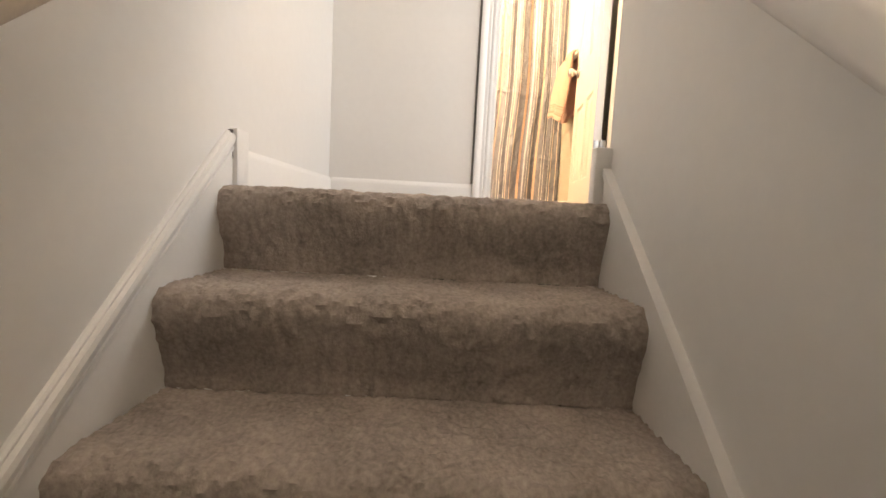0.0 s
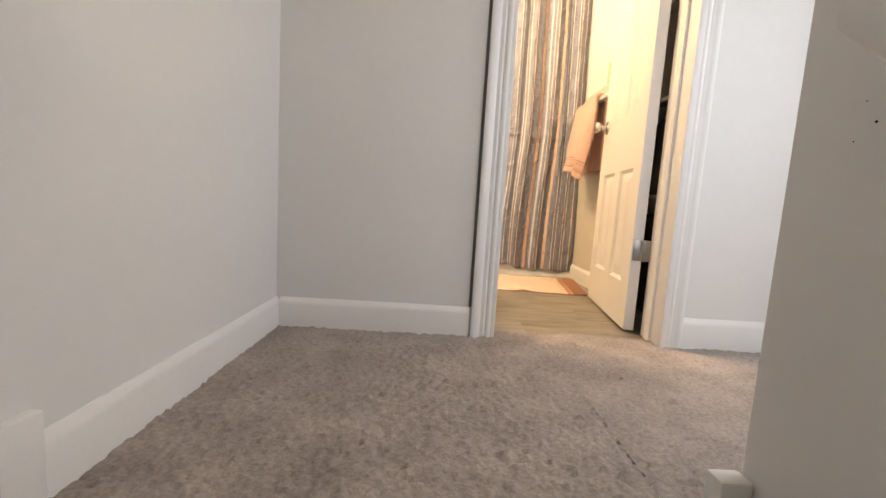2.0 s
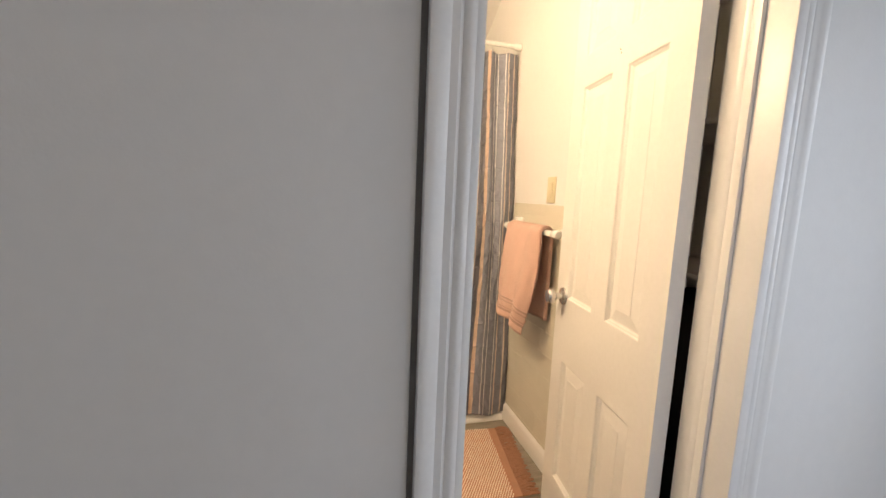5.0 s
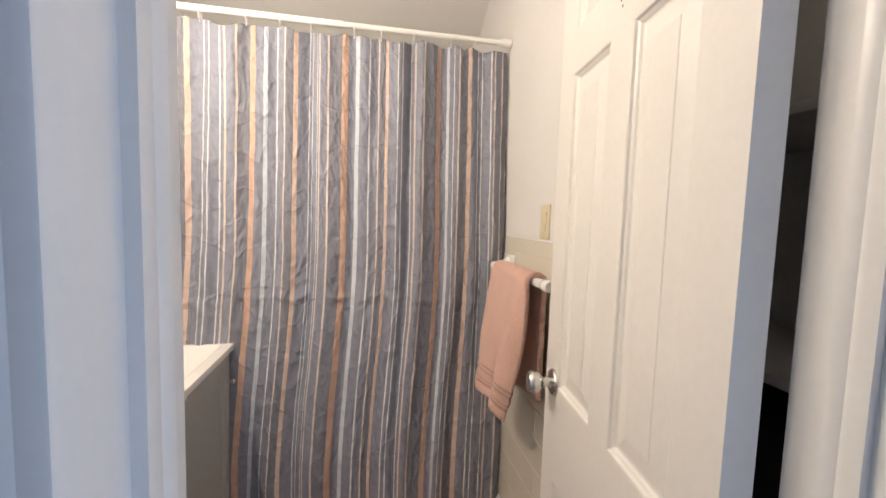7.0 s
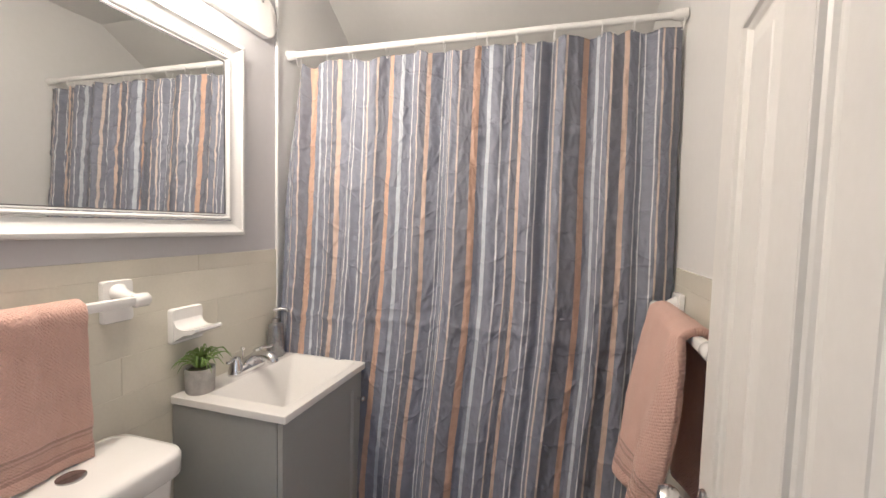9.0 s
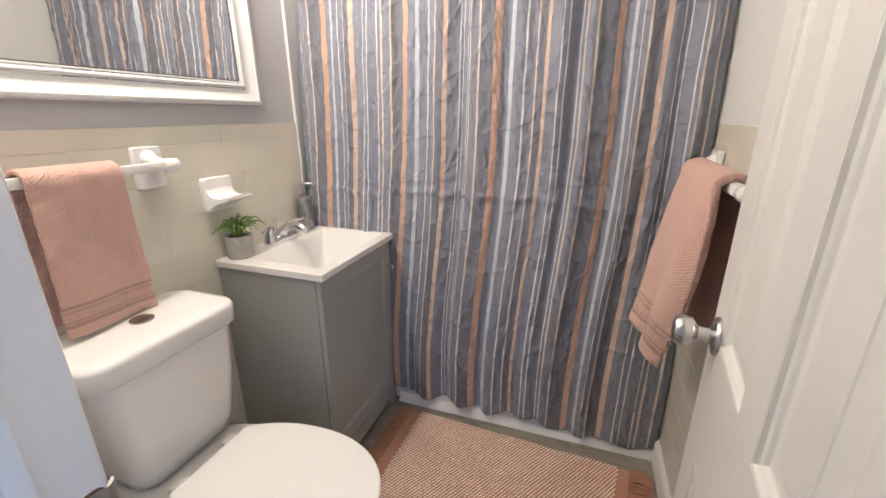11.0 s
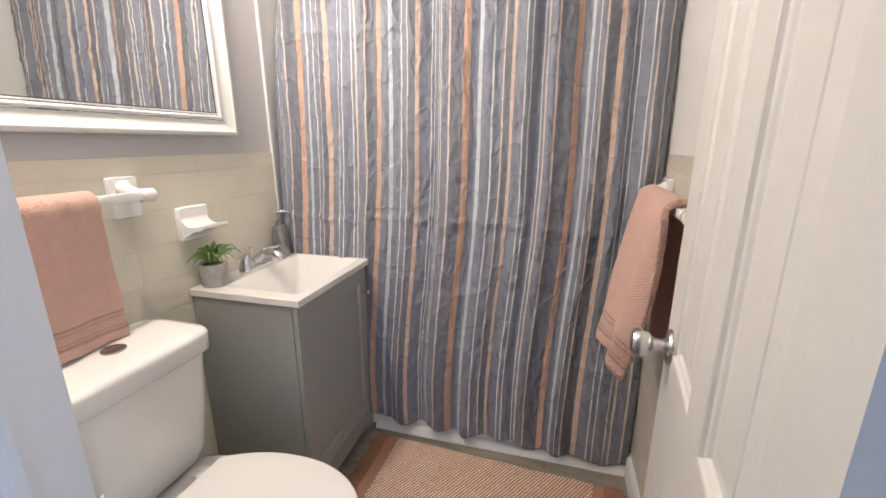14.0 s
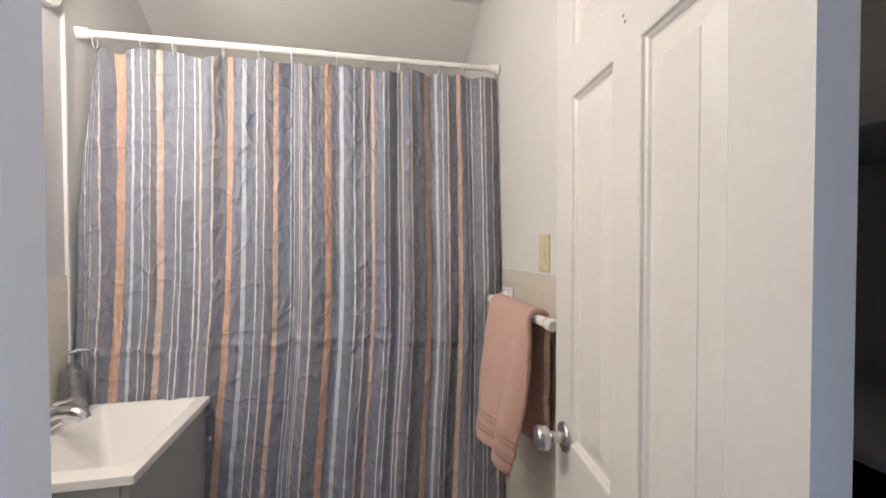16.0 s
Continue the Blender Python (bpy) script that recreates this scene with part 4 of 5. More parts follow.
part("collar", lathe([(0, 0.136), (0.014, 0.136), (0.014, 0.150), (0.006, 0.153), (0.0045, 0.178), (0, 0.178)], 16), NICKEL, disp)
part("spout", tube(curve_points([(-0.008, -0.004, 0.184), (0.012, 0.006, 0.188), (0.034, 0.018, 0.186), (0.040, 0.022, 0.176)], 10), 0.006, 10), DARKCHROME, disp)

# plant
pot = thing("potted_plant", (-0.340, 3.028, VZ), "small green succulent in a round concrete pot", "plant")
part("pot", lathe([(0, 0.0), (0.038, 0.0), (0.0405, 0.004), (0.0425, 0.072), (0.0415, 0.076), (0.037, 0.076), (0.036, 0.066), (0, 0.064)], 32), CONC, pot)
part("moss", lathe([(0, 0.062), (0.036, 0.062), (0.034, 0.070), (0.020, 0.078), (0.0, 0.080)], 18), SOIL, pot)
rnd = random.Random(7)
for k in range(50):
    a = k * 2.399 + rnd.uniform(-0.2, 0.2)
    t = k / 49
    reach = (0.036 + 0.072 * t) * rnd.uniform(0.8, 1.15)
    hgt = 0.055 * (1 - 0.55 * t) * rnd.uniform(0.85, 1.15)
    c, s_ = math.cos(a), math.sin(a)
    if c < 0:
        reach *= 1 - 0.45 * (-c)
    pts = curve_points([(0.008 * c, 0.008 * s_, 0.074), (0.35 * reach * c, 0.35 * reach * s_, 0.080 + hgt * 0.8), (0.75 * reach * c, 0.75 * reach * s_, 0.084 + hgt), (reach * c, reach * s_, 0.078 + hgt * (0.85 - 0.5 * t))], 8)
    part("leaf", tube(pts, 0.0029, 5, [1.0, 1.1, 1.05, 0.95, 0.8, 0.6, 0.4, 0.1]), LEAF, pot)

# ---- toilet ----
TY = 2.598
toi = thing("toilet", (0, 0, 0), "white two-piece ceramic toilet with a closed lid", "toilet")


def egg(x0, x1, hw, z, n=40, rear=0.62, flat=0.0):
    """Outline of a bowl or lid: x0 rear, x1 front, half-width hw."""
    out = []
    for k in range(n):
        a = 2 * math.pi * k / n
        c, s_ = math.cos(a), math.sin(a)
        xc = x0 + (x1 - x0) * 0.46
        rx = (x1 - xc) if c > 0 else (xc - x0)
        e = 1.0 if c > 0 else rear
        out.append(Vector((xc + rx * math.copysign(abs(c) ** e, c), TY + hw * math.copysign(abs(s_) ** (0.92 if c > 0 else 0.9), s_), z)))
    return out


def lid_ring(x0, x1, hw, back, z, n=22):
    """Outline with a straight rear edge of half-width back, swelling to hw, and a round front."""
    xc = x0 + (x1 - x0) * 0.50
    half = []
    for k in range(n + 1):
        a = math.pi / 2 * k / n
        half.append((xc + (x1 - xc) * math.cos(a), hw * math.sin(a) ** 0.94))
    for k in range(1, 11):
        t = k / 10
        half.append((xc - (xc - x0) * t, hw - (hw - back) * t ** 2.3))
    return [Vector((x, TY + y, z)) for x, y in half] + [Vector((x, TY - y, z)) for x, y in half[:0:-1]]


bowl = loft([egg(-0.27, 0.245, 0.116, 0.0), egg(-0.27, 0.248, 0.118, 0.014), egg(-0.26, 0.228, 0.106, 0.06), egg(-0.26, 0.212, 0.096, 0.15), egg(-0.26, 0.230, 0.105, 0.22), egg(-0.27, 0.285, 0.142, 0.29), egg(-0.25, 0.340, 0.168, 0.345), egg(-0.245, 0.355, 0.176, 0.375), egg(-0.245, 0.355, 0.176, 0.392), egg(-0.24, 0.345, 0.168, 0.397)])
part("bowl", bowl, CERAMIC, toi, angle=60)
part("deck", loft([[Vector((-0.225 + a * s, TY + b * s, z)) for a, b in rounded(0.27, 0.25, 0.05)] for z, s in ((0.28, 0.75), (0.34, 0.97), (0.385, 1.0), (0.395, 0.98))]), CERAMIC, toi)
part("seat", loft([lid_ring(-0.084, 0.361, 0.172, 0.112, 0.398), lid_ring(-0.086, 0.364, 0.175, 0.114, 0.401), lid_ring(-0.086, 0.364, 0.175, 0.114, 0.4145), lid_ring(-0.084, 0.362, 0.173, 0.112, 0.4165)]), SEATM, toi, angle=50)
part("lid", loft([lid_ring(-0.084, 0.363, 0.174, 0.112, 0.4195), lid_ring(-0.086, 0.367, 0.177, 0.114, 0.4215), lid_ring(-0.086, 0.367, 0.177, 0.114, 0.4355), lid_ring(-0.085, 0.3655, 0.1755, 0.113, 0.4375), lid_ring(-0.081, 0.361, 0.171, 0.109, 0.4385), lid_ring(-0.06, 0.31, 0.125, 0.08, 0.4400), lid_ring(0.02, 0.22, 0.05, 0.03, 0.4412)]), SEATM, toi, angle=50)
for sg in (-1, 1):
    part("hinge_cover", box(-0.120, -0.092, TY + sg * 0.075 - 0.022, TY + sg * 0.075 + 0.022, 0.395, 0.424, 0.006), SEATM, toi)


def tank_ring(z, x0, x1, hw, r=0.05):
    return [Vector(((x0 + x1) / 2 + a, TY + 0.016 + b, z)) for a, b in rounded(x1 - x0, 2 * hw, min(r, (x1 - x0) / 2 - 0.004), 8)]


part("tank", loft([tank_ring(0.402, -0.335, -0.175, 0.118), tank_ring(0.412, -0.35, -0.160, 0.134), tank_ring(0.45, -0.360, -0.150, 0.145), tank_ring(0.58, -0.362, -0.142, 0.162), tank_ring(0.735, -0.364, -0.140, 0.178)]), CERAMIC, toi, angle=60)
tl = part("tank_lid", loft([tank_ring(0.717, -0.366, -0.136, 0.184), tank_ring(0.722, -0.370, -0.130, 0.190), tank_ring(0.765, -0.370, -0.128, 0.190), tank_ring(0.774, -0.366, -0.132, 0.186), tank_ring(0.777, -0.355, -0.145, 0.172), tank_ring(0.779, -0.32, -0.18, 0.12, 0.04)]), CERAMIC, toi, angle=60)
bt = part("flush_button", lathe([(0, 0), (0.026, 0.0), (0.026, 0.004), (0.022, 0.006), (0.0, 0.005)], 28, at=(-0.250, TY + 0.024, 0.7785)), DARKCHROME, tl, "chrome dual flush button")
for sg in (-1, 1):
    part("bolt_cap", lathe([(0, 0.0), (0.014, 0.0), (0.013, 0.008), (0.008, 0.014), (0, 0.016)], 16, at=(-0.06, TY + sg * 0.102, 0.020)), CERAMIC, toi)

# toilet paper
tp = thing("toilet_paper_holder", (0, 0, 0), "white toilet paper holder with a loosely wound paper roll", "paper holder")
RY, RZ = YB + 0.070, 0.690
for bx in (0.055, 0.222):
    part("bracket", loft([[Vector((bx + a * s_, YB + dy, RZ + c * s_)) for a, c in rounded(0.018, 0.05, 0.006, 3)] for dy, s_ in ((0.001, 1.25), (0.006, 1.2), (0.012, 0.9), (0.060, 0.7), (0.084, 0.62))]) if bx < 0.1 else lathe([(0, 0.0), (0.008, 0.0), (0.009, 0.002), (0.006, 0.004), (0, 0.0045)], 16, axis="X", at=(0.2105, RY, RZ)), CERAMIC, tp)
part("roller", lathe([(0, 0.052), (0.009, 0.052), (0.009, 0.211), (0, 0.211)], 16, axis="X", at=(0, RY, RZ)), PLASTIC, tp)
part("paper_roll", lathe([(0.012, 0.085), (0.026, 0.085), (0.027, 0.088), (0.027, 0.205), (0.026, 0.208), (0.012, 0.208), (0.011, 0.204)], 32, axis="X", at=(0, RY, RZ - 0.006)), PAPER, tp, "white toilet paper roll")


def loose_sheet(u, v):
    """The outer turn of paper, lifted off the roll over its top and front."""
    a = radians(-60 + 265 * v)
    r = 0.0285 + 0.0095 * math.sin(math.pi * min(1, v * 1.05)) + 0.0015 * math.sin(u * 5)
    return Vector((0.086 + 0.125 * u, RY + r * math.cos(a), RZ - 0.004 + r * math.sin(a)))


sheet = part("loose_sheet", grid(12, 40, loose_sheet), PAPER, tp, "loose outer turn of paper", angle=80)
mod = sheet.modifiers.new("thickness", "SOLIDIFY")
mod.thickness, mod.offset = 0.004, 1

# ---- mirror ----
MY0, MY1, MZ0, MZ1 = 2.42, 3.256, 1.281, 1.944
mir = thing("wall_mirror", (0, 0, 0), "rectangular wall mirror in a white molded frame", "mirror")
part("glass", box(XT - 0.004, XT + 0.005, MY0 + 0.05, MY1 - 0.05, MZ0 + 0.05, MZ1 - 0.05), MIRROR, mir, "silvered mirror glass", smooth=False)
MP = [(0.0, 0.0), (0.0, 0.024), (0.003, 0.029), (0.009, 0.031), (0.014, 0.030), (0.016, 0.025), (0.019, 0.023), (0.028, 0.017), (0.039, 0.0135), (0.049, 0.0125), (0.051, 0.0095), (0.053, 0.0095), (0.055, 0.017), (0.060, 0.0185), (0.064, 0.016), (0.066, 0.0105), (0.068, 0.0105), (0.071, 0.0125), (0.073, 0.011), (0.074, 0.007), (0.074, 0.0)]
cor = [(MY0, MZ0), (MY1, MZ0), (MY1, MZ1), (MY0, MZ1)]
for i in range(4):
    (ya, za), (yb, zb) = cor[i], cor[(i + 1) % 4]
    dy, dz = (yb - ya), (zb - za)
    l = math.hypot(dy, dz)
    dy, dz = dy / l, dz / l
    ny, nz = -dz, dy
    bm = bmesh.new()
    r1 = [bm.verts.new((XT - 0.006 + b, ya + a * ny + a * dy, za + a * nz + a * dz)) for a, b in MP]
    r2 = [bm.verts.new((XT - 0.006 + b, yb + a * ny - a * dy, zb + a * nz - a * dz)) for a, b in MP]
    n = len(MP)
    for j in range(n):
        bm.faces.new((r1[j], r1[(j + 1) % n], r2[(j + 1) % n], r2[j]))
    part("frame_rail", bm, FRAMEP, mir, angle=30)

# dark slips stand in for the shade and reflection where glass meets frame
for ya, yb, za, zb in ((MY1 - 0.0785, MY1 - 0.0735, MZ0 + 0.074, MZ1 - 0.074), (MY0 + 0.0735, MY0 + 0.0785, MZ0 + 0.074, MZ1 - 0.074), (MY0 + 0.0785, MY1 - 0.0785, MZ1 - 0.0785, MZ1 - 0.0735), (MY0 + 0.0785, MY1 - 0.0785, MZ0 + 0.0735, MZ0 + 0.076)):
    part("rim_shade", box(XT + 0.0035, XT + 0.0058, ya, yb, za, zb), EDGE, mir, "dark slip for the shade and reflection at the mirror rim", smooth=False)

# ---- light over the mirror ----
vl = thing("vanity_light", (0, 0, 0), "white bath light bar with clear glass shades, lit", "light")
pl = []
for x, s in ((XT - 0.006, 1.0), (XT + 0.012, 1.0), (XT + 0.018, 0.96)):
    pl.append([Vector((x, 2.955 + a * (1 if s == 1 else 0.985), 2.105 + b * s)) for a, b in rounded(0.96, 0.15, 0.07, 8)])
part("backplate", loft(pl), PLASTIC, vl, "white rounded backplate")
for b in BULBS:
    part("arm", lathe([(0, XT + 0.015), (0.022, XT + 0.016), (0.012, XT + 0.03), (0.009, XT + 0.04), (0.009, b[0]), (0, b[0])], 16, axis="X", at=(0, b[1], b[2] + 0.075)), PLASTIC, vl)
    part("socket", lathe([(0, 0.088), (0.016, 0.086), (0.022, 0.070), (0.022, 0.028), (0, 0.028)], 18, at=b), PLASTIC, vl)
    o = part("bulb", lathe([(0, -0.032), (0.012, -0.030), (0.024, -0.018), (0.028, 0.0), (0.023, 0.018), (0.013, 0.03), (0, 0.031)], 18, at=b), BULB, vl, "glowing bulb")
    o.visible_shadow = False
    o = part("shade", grid(7, 28, lambda u, v: Vector(b) + Vector(((0.028 + 0.026 * math.sin(u * 1.5)) * math.cos(2 * math.pi * v), (0.028 + 0.026 * math.sin(u * 1.5)) * math.sin(2 * math.pi * v), 0.045 - 0.12 * u)), closed_v=True), CLEAR, vl, "clear glass bell shade")
    o.visible_shadow = False
for y in (2.565, 3.345):
    part("finial", lathe([(0, XT + 0.016), (0.007, XT + 0.017), (0.006, XT + 0.024), (0, XT + 0.027)], 14, axis="X", at=(0, y, 2.15)), CHROME, vl)

# ---- tiled wall fixtures ----


def bar_bracket(root, y, wall, out, bar_x, z):
    """Ceramic post of a towel bar: square plate, curved neck, round socket."""
    b = loft([[Vector((wall + out * dx, y + a * s, z - 0.010 + c * s)) for a, c in rounded(0.078, 0.112, 0.008, 3)] for dx, s in ((0.0, 1.0), (0.010, 1.0), (0.014, 0.96))])
    pts = curve_points([(wall + out * 0.008, y, z + 0.012), (wall + out * 0.03, y, z + 0.006), (bar_x - out * 0.02, y, z), (bar_x + out * 0.002, y, z)], 9)
    merge(b, tube(pts, 0.017, 14, [1.55, 1.4, 1.2, 1.05, 0.95, 0.9, 0.9, 0.95, 0.8]))
    merge(b, lathe([(0, -0.020), (0.014, -0.020), (0.018, -0.015), (0.018, 0.015), (0.014, 0.020), (0, 0.020)], 20, axis="Y", at=(bar_x, y, z)))
    part("bracket", b, CERAMIC, root)


lb = thing("towel_bar", (0, 0, 0), "white ceramic towel bar on the cream tiles", "towel bar")
bar_bracket(lb, 2.818, XT, 1, -0.305, 1.124)
bar_bracket(lb, 2.375, XT, 1, -0.305, 1.124)
part("bar", box(-0.316, -0.294, 2.39, 2.805, 1.113, 1.135, 0.002), PLASTIC, lb)
rb = thing("towel_bar", (0, 0, 0), "white ceramic towel bar on the wall beside the door", "towel bar")
bar_bracket(rb, 3.400, XR - 0.010, -1, 1.014, 1.104)
bar_bracket(rb, 2.925, XR - 0.010, -1, 1.014, 1.104)
part("bar", box(1.003, 1.025, 2.94, 3.385, 1.093, 1.115, 0.002), PLASTIC, rb)

dish = thing("soap_dish", (0, 0, 0), "white ceramic soap dish set in the tiles", "soap dish")
part("plate", loft([[Vector((XT + dx, 3.022 + a * s, 1.008 + c * s)) for a, c in rounded(0.112, 0.108, 0.01, 3)] for dx, s in ((-0.002, 1.0), (0.012, 1.0), (0.016, 0.95))]), CERAMIC, dish)
tray = [(0.014, 0.030), (0.018, 0.016), (0.026, 0.004), (0.040, -0.002), (0.078, -0.002), (0.088, 0.004), (0.096, 0.004), (0.097, -0.004), (0.085, -0.012), (0.055, -0.018), (0.032, -0.030), (0.014, -0.042)]
part("tray", extrude_profile(tray, (XT, 2.972, 1.004), (XT, 3.072, 1.004), (1, 0, 0), (0, 0, 1)), CERAMIC, dish, angle=60)

sw = thing("light_switch", (0, 0, 0), "ivory light switch plate on the bathroom wall", "light switch")
part("plate", box(XR - 0.006, XR, 3.080, 3.150, 1.229, 1.345, 0.003), IVORY, sw)
part("toggle", box(XR - 0.010, XR - 0.004, 3.098, 3.132, 1.255, 1.320, 0.002), IVORY, sw)

# ---- towels ----


def towel_sheet(name, parent, front, back, x_bar, z_bar, nu=60, nv=70):
    """A towel folded over a bar: front(u, v) and back(u, v) give its two hanging sides."""
    def f(u, v):
        if v < 0.45:
            return back(u, 1 - v / 0.45)
        if v > 0.55:
            return front(u, (v - 0.55) / 0.45)
        a, b = back(u, 0), front(u, 0)
        t = (v - 0.45) / 0.10
        p = a.lerp(b, t)
        return p + Vector((0, 0, 0.010 * math.sin(math.pi * t)))
    bm = grid(nu, nv, f, size=(0.3 if x_bar > 0 else 0.19, 0.85))
    ob = part(name, bm, PINK, parent, angle=80)
    m = ob.modifiers.new("thickness", "SOLIDIFY")
    m.thickness, m.offset = 0.017 if x_bar > 0 else 0.009, 1
    return ob


def terry(u, v, k):
    return 0.0012 * noise.noise(Vector((u * 60, v * 90, k))) + 0.004 * noise.noise(Vector((u * 7, v * 6, k + 5)))


def lt_front(u, v):
    y = 2.490 + 0.190 * u + 0.012 * (1 - v) * (1 - u) + 0.008 * (v - 0.5) + 0.012 * v * (u - 0.3)
    x = -0.286 + 0.012 * math.sin(u * 2.6 + 0.5) + 0.020 * v * math.sin(u * 5 + 1.2) * 0.5 + terry(u, v, 1) - 0.010 * v
    x -= 0.0045 * (1 / (1 + math.exp(-(v - 0.80) / 0.004)) - 1 / (1 + math.exp(-(v - 0.90) / 0.004))) - 0.003 * math.exp(-((v - 0.85) / 0.010) ** 2)
    x += 0.004 * noise.noise(Vector((u * 3.2, v * 2.6, 8))) - 0.004 * max(0, 0.3 - abs(noise.noise(Vector((u * 4 + v * 2, v * 5, 17)))))
    return Vector((x, y, 1.132 - v * (0.340 + 0.012 * u)))


def lt_back(u, v):
    return Vector((-0.330 - 0.012 * v + terry(u, v, 3), 2.499 + 0.178 * u, 1.132 - v * 0.330))


lt = thing("hand_towel", (0, 0, 0), "salmon pink terry towel folded over the towel bar", "towel")
towel_sheet("cloth", lt, lt_front, lt_back, -0.305, 1.13)


def rt_front(u, v):
    """u from the far edge to the near edge."""
    far, near = Vector((0.996, 3.330, 1.110)), Vector((0.988, 3.005, 1.108))
    farb, nearb = Vector((0.898, 3.205, 0.708)), Vector((0.935, 3.020, 0.685))
    if u < 0.72:
        w = u / 0.72
        nb = farb.lerp(nearb, 0.62)
        p = far.lerp(near, 0.80 * w).lerp(farb.lerp(nb, w), v)
    else:
        w = (u - 0.72) / 0.28
        nb = farb.lerp(nearb, 0.62)
        e = Vector((0.955, 3.045, 0.645))
        p = far.lerp(near, 0.80 + 0.2 * w).lerp(nb.lerp(e, w), v)
        p.x -= 0.026 * math.sin(math.pi * w) * (0.35 + 0.65 * v) - 0.022 * w * math.sin(math.pi * v)
        p.y -= 0.030 * w * math.sin(math.pi * min(1, 0.15 + v)) * (1 - 0.5 * v)
    p.x += -0.006 * math.sin(math.pi * v) + 0.010 * math.sin(u * 8 + 2) * v + terry(u, v, 7)
    p.x += 0.006 * math.exp(-((v - 0.80) / 0.010) ** 2) + 0.006 * math.exp(-((v - 0.87) / 0.010) ** 2)
    return p


def rt_back(u, v):
    return Vector((1.040 + 0.014 * math.sin(u * 9) * v + terry(u, v, 9), 3.335 - 0.322 * u + 0.02 * v, 1.107 - 0.40 * v))


rt = thing("bath_towel", (0, 0, 0), "salmon pink terry bath towel bunched over the towel bar", "towel")
towel_sheet("cloth", rt, rt_front, rt_back, 1.0, 1.1)

# ---- bath mat ----
mat_1 = thing("bath_mat", (0, 0, 0), "salmon and cream woven cotton bath mat with fringed ends", "rug")
RC = [Vector((0.130, 3.392, 0)), Vector((0.975, 3.352, 0)), Vector((0.905, 2.858, 0)), Vector((0.115, 2.905, 0))]


def mat_point(u, v):
    p = RC[3].lerp(RC[2], u).lerp(RC[0].lerp(RC[1], u), v)
    edge = 0.006 * noise.noise(Vector((u * 7, 3, 0))) * (1 - v) + 0.004 * noise.noise(Vector((u * 8, 7, 0))) * v
    p.y += edge
    lift = 0.006 + 0.003 * noise.noise(Vector((u * 5, v * 4, 2))) + 0.008 * math.exp(-((u - 0.66) / 0.04) ** 2 - (v / 0.08) ** 2)
    return Vector((p.x, p.y, lift))


def slab_grid(nu, nv, f, thick):
    bm = grid(nu, nv, f)
    g = bmesh.ops.extrude_face_region(bm, geom=bm.faces[:])
    for v in [e for e in g["geom"] if isinstance(e, bmesh.types.BMVert)]:
        v.co.z -= thick + (v.co.z - 0.006) * 0.9
    return bm


part("weave", slab_grid(70, 40, lambda u, v: mat_point(0.02 + 0.96 * u, v), 0.0055), WEAVE, mat_1, "salmon woven ground")


def weave_stitches():
    """Raised cream stitches in staggered rows over the salmon ground, joined into one mesh."""
    verts, faces = [], []
    nx, ny = 64, 45
    dice = random.Random(23)
    for j in range(ny):
        for i in range(nx):
            c = mat_point(0.024 + 0.952 * (i + 0.25 + 0.5 * (j % 2) + dice.uniform(-0.05, 0.05)) / (nx + 0.5), -0.006 + 1.012 * (j + 0.5) / ny)
            lx, ly, hz = 0.0051 * dice.uniform(0.85, 1.12), 0.0058 * dice.uniform(0.85, 1.12), 0.0030 * dice.uniform(0.8, 1.2)
            n0 = len(verts)
            for sc, z in ((1.0, -0.001), (0.72, 0.75 * hz)):
                for k in range(6):
                    a = math.pi / 3 * k
                    verts.append((c.x + lx * sc * math.cos(a) + 0.0022 * math.sin(a), c.y + ly * sc * math.sin(a) + 0.0012 * math.cos(a), c.z + z))
            verts.append((c.x, c.y, c.z + hz))
            for k in range(6):
                m = (k + 1) % 6
                faces.append((n0 + k, n0 + m, n0 + 6 + m, n0 + 6 + k))
                faces.append((n0 + 6 + k, n0 + 6 + m, n0 + 12))
    me = bpy.data.meshes.new("stitches")
    me.from_pydata(verts, [], faces)
    me.materials.append(STITCH)
    me.shade_smooth()
    ob = new("stitches", me)
    ob.parent = mat_1
    tagged(ob, "raised cream cotton stitches", kind="stuff")


weave_stitches()
part("band", slab_grid(6, 30, lambda u, v: mat_point(-0.03 + 0.05 * u, v) + Vector((0, 0, 0.0004)), 0.006), RUGBAND, mat_1, "plain salmon end band")
part("band", slab_grid(6, 30, lambda u, v: mat_point(0.98 + 0.035 * u, v) + Vector((0, 0, 0.0004)), 0.006), RUGBAND, mat_1, "plain salmon end band")
for sg, u0 in ((-1, -0.03), (1, 1.015)):
    fb = bmesh.new()
    for k in range(170):
        p = mat_point(u0, (k + 0.5) / 170)
        p.z = 0.005
        l = 0.075 * rnd.uniform(0.75, 1.1) if sg > 0 else 0.055 * rnd.uniform(0.8, 1.1)
        a, b_ = rnd.uniform(-0.008, 0.008), rnd.uniform(-0.009, 0.009)
        q = [p, p + Vector((sg * l * 0.35, a, rnd.uniform(0.001, 0.006))), p + Vector((sg * l * 0.7, a + b_ * 0.6, rnd.uniform(0.0, 0.004))), p + Vector((sg * l, a + b_, -0.001))]
        if sg > 0:
            for w in q:
                w.x = min(w.x, 1.066)
        merge(fb, tube(curve_points(q, 7), 0.0032, 5, [1.2, 1, 0.9, 1, 1.1, 1.2, 0.7]))
    part("fringe", fb, FRINGEM, mat_1, "knotted cotton fringe")

# ---- handrails ----


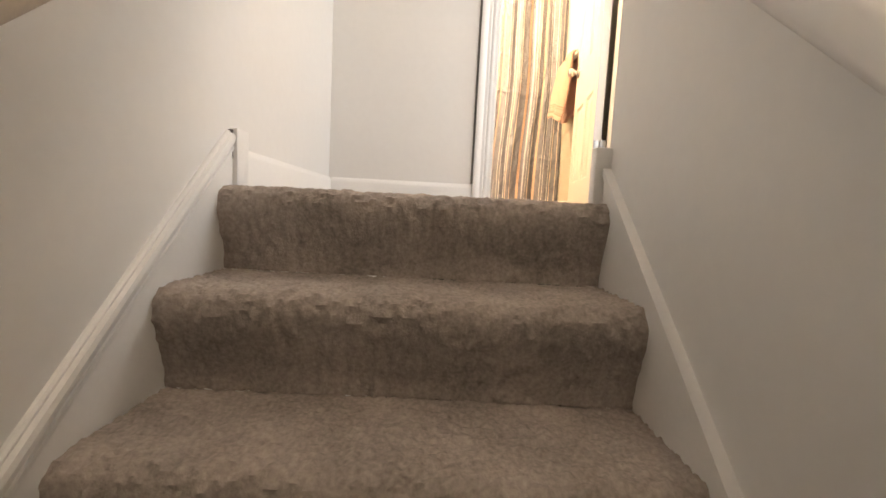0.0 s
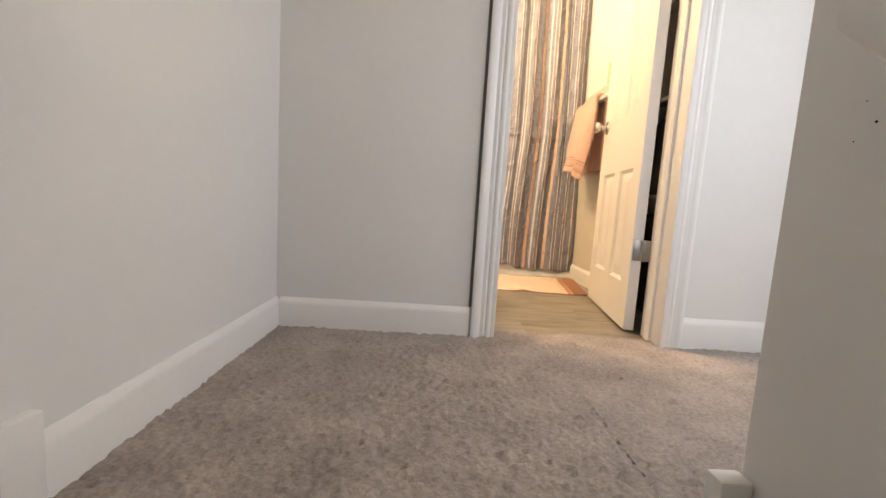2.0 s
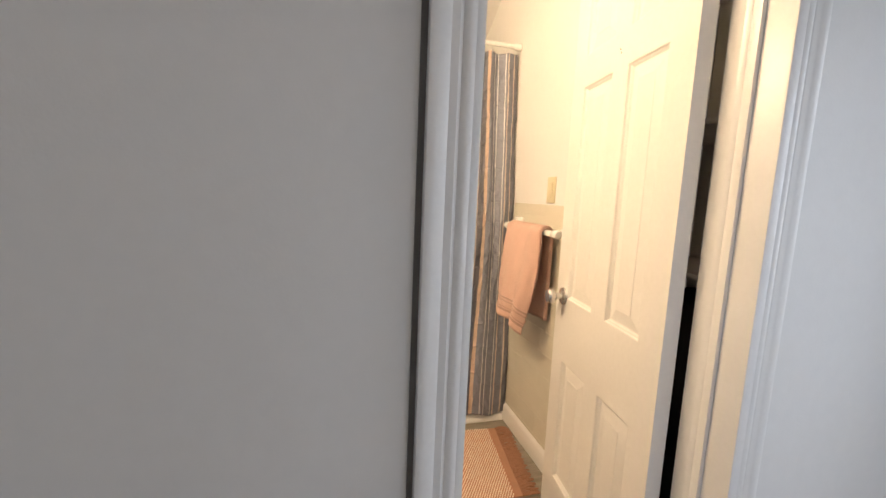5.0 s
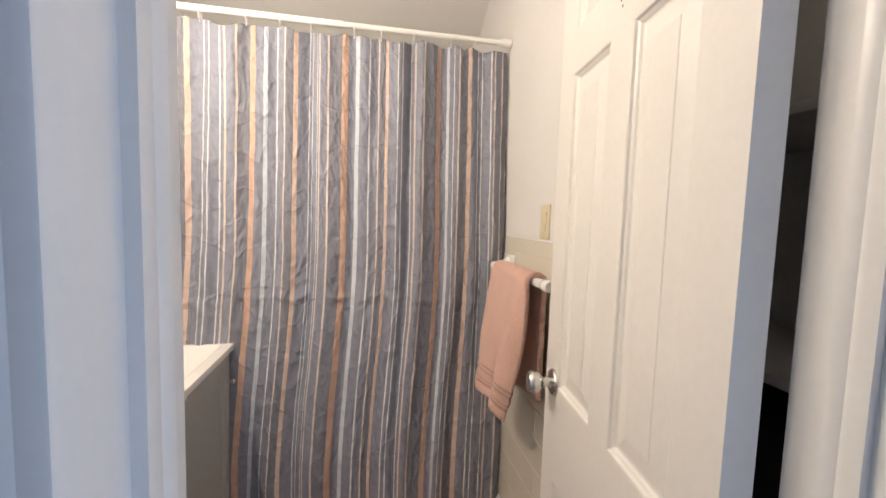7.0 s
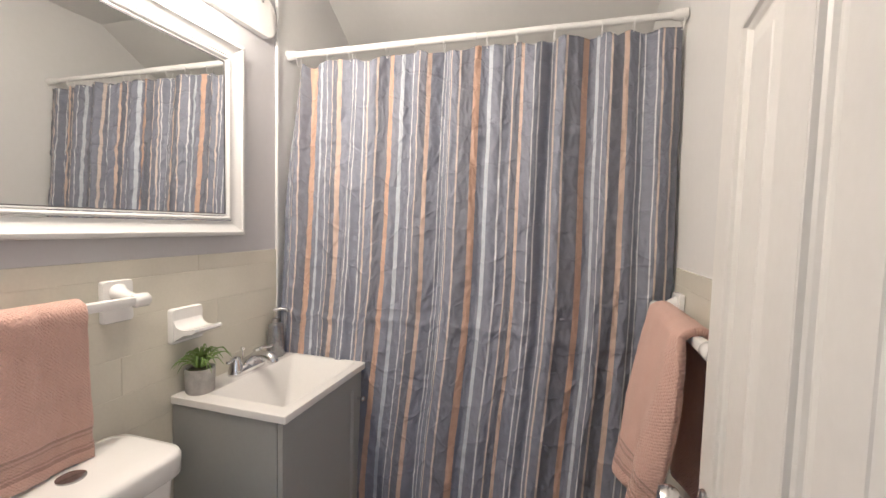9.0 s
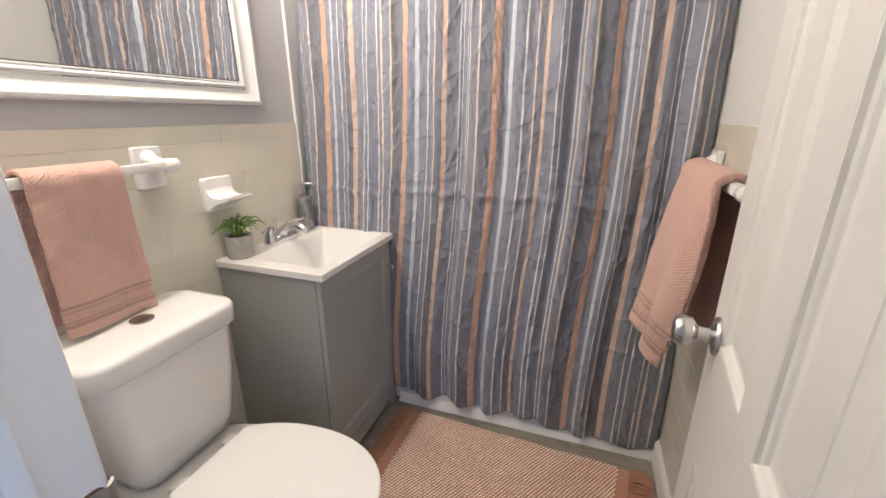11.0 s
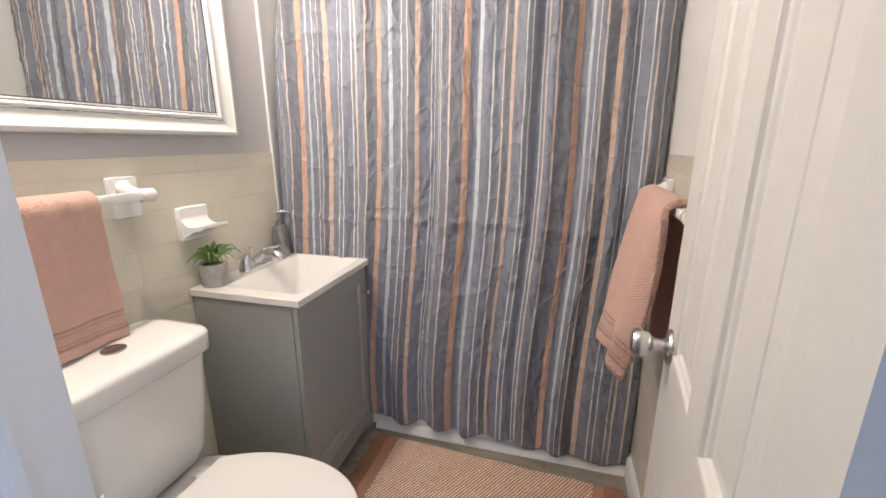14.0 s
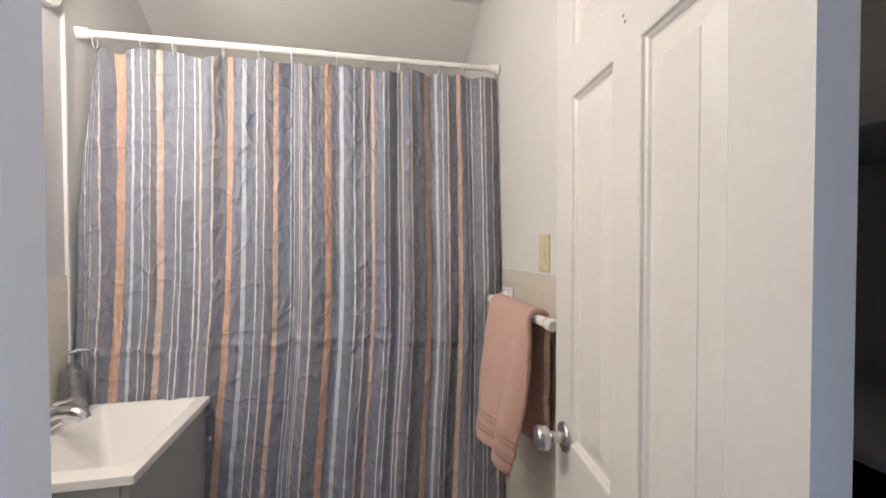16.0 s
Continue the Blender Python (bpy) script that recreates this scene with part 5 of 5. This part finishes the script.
def handrail(name, x, z_at, wall, label, y1, mat, brackets):
    r = thing(name, (0, 0, 0), label, "handrail")
    sec = rounded(0.044, 0.062, 0.020, 5)
    ya, yb = -1.5, y1
    A, B = Vector((x, ya, z_at + (ya - NOSE) * SLOPE)), Vector((x, yb, z_at + (yb - NOSE) * SLOPE))
    d = (B - A).normalized()
    up = Vector((1, 0, 0)).cross(d)
    bm = loft([[p + Vector((a * s, 0, 0)) + up * b * s for a, b in sec] for p, s in ((A, 1.0), (B - d * 0.012, 1.0), (B, 0.8))])
    part("rail", bm, mat, r)
    for y in brackets:
        z = z_at + (y - NOSE) * SLOPE - 0.04
        k = part("bracket", tube(curve_points([(wall, y, z - 0.030), (wall + (x - wall) * 0.5, y, z - 0.030), (x, y, z - 0.012), (x, y, z + 0.012)], 10), 0.0065, 10), BLACKM, r, "dark metal wall bracket")
        part("rose", lathe([(0, 0.0), (0.016, 0.0), (0.015, 0.005), (0.008, 0.008), (0, 0.008)], 18, axis="X", at=(0, 0, 0)), BLACKM, k).matrix_local = Matrix.LocRotScale((wall, y, z - 0.030), None, (1 if x > wall else -1, 1, 1))
    return r


handrail("handrail", -0.372, 0.660, XL, "tan painted wooden handrail on dark brackets", 1.16, RAIL, (0.99, -0.1))
handrail("handrail", 0.500, 0.705, XS, "pale painted wooden handrail along the stairs", 1.02, WALL, (-0.6,))
for y, z, r in ((1.040, 0.570, 0.0014), (1.059, 0.554, 0.0007), (1.052, 0.592, 0.0006)):
    tagged(part("nail", lathe([(0, 0), (r, 0), (r * 0.7, 0.001), (0, 0.0012)], 10, axis="X", at=(0, 0, 0)), BLACKM), "small dark nail head in the wall", "nail", "nail heads in the stair wall").matrix_world = Matrix.LocRotScale((XS, y, z), None, (-1, 1, 1))

# ---- tiles on the walls ----
TW = 0.640


def tile_mesh(w, h, t=0.007):
    bm = box(0, t, 0.0005, w - 0.0005, 0.0005, h - 0.0005)
    bmesh.ops.bevel(bm, geom=[e for e in bm.edges if all(v.co.x > t * 0.5 for v in e.verts)], offset=0.0007, segments=1, affect="EDGES")
    me = bpy.data.meshes.new("tile")
    bmesh.ops.recalc_face_normals(bm, faces=bm.faces)
    bm.to_mesh(me)
    bm.free()
    me.materials.append(TILE)
    return me


def tile_wall(name, x, out, y0, y1, zs, label):
    """Rows of glazed tiles with a narrower cap row at the top, each tile a piece of the wall."""
    back = min(x - out * 0.0009, x - out * 0.05), max(x - out * 0.0009, x - out * 0.05)
    root = setting(name, box(back[0], back[1], y0, y1, 0.0, zs[-1][1] - 0.003), GROUT, label, smooth=False)
    cache = {}
    for k, (z0, z1) in enumerate(zs):
        w = TW if k < len(zs) - 1 else 0.77
        y = y0 - (w * 0.5 if k % 2 else 0) - (0.27 if k == len(zs) - 1 else 0)
        while y < y1 - 0.004:
            a, b = max(y, y0), min(y + w, y1)
            y += w
            if b - a < 0.006:
                continue
            key = (round(b - a, 3), round(z1 - z0, 3))
            if key not in cache:
                cache[key] = tile_mesh(b - a, z1 - z0)
            ob = new("tile", cache[key])
            ob.parent = root
            ob.matrix_local = Matrix.LocRotScale((x - out * 0.007, a, z0), None, (out, 1, 1))


ROWS_Z = [(max(0.0, 1.169 - 0.1055 * (k + 1)), 1.169 - 0.1055 * k) for k in range(12) if 1.169 - 0.1055 * k > 0.03][::-1] + [(1.169, 1.220)]
tile_wall("wall_tiles_left", XT, 1, YB + 0.001, 3.4505, ROWS_Z, "cream glazed wall tiles with pale joints")
tile_wall("wall_tiles_right", XR - 0.007, -1, 2.79, YT + 0.03, ROWS_Z, "cream glazed wall tiles with pale joints")

# ---- floor planks ----
floor = setting("floor", box(XL, 1.6, YB - 0.075, YE, -0.010, -0.004), BLACK, "grey wood-look vinyl plank floor", smooth=False)
pw, pl_ = 0.152, 0.92
rows_n = 10
cache = {}
for r in range(rows_n):
    y0 = YB - 0.070 + r * pw
    x = XL - (0.31 * r) % pl_
    while x < 1.09:
        a, b = max(x, XL), min(x + pl_, 1.58)
        x += pl_
        if b - a < 0.01:
            continue
        key = round(b - a, 3)
        if key not in cache:
            bm = box(0.0001, b - a - 0.0001, 0.0001, pw - 0.0001, -0.004, 0.0)
            bmesh.ops.bevel(bm, geom=[e for e in bm.edges if all(v.co.z > -0.001 for v in e.verts)], offset=0.0003, segments=1, affect="EDGES")
            me = bpy.data.meshes.new("plank")
            bmesh.ops.recalc_face_normals(bm, faces=bm.faces)
            bm.to_mesh(me)
            bm.free()
            me.materials.append(PLANK)
            cache[key] = me
        ob = new("plank", cache[key])
        ob.parent = floor
        ob.location = (a, y0, 0.0)
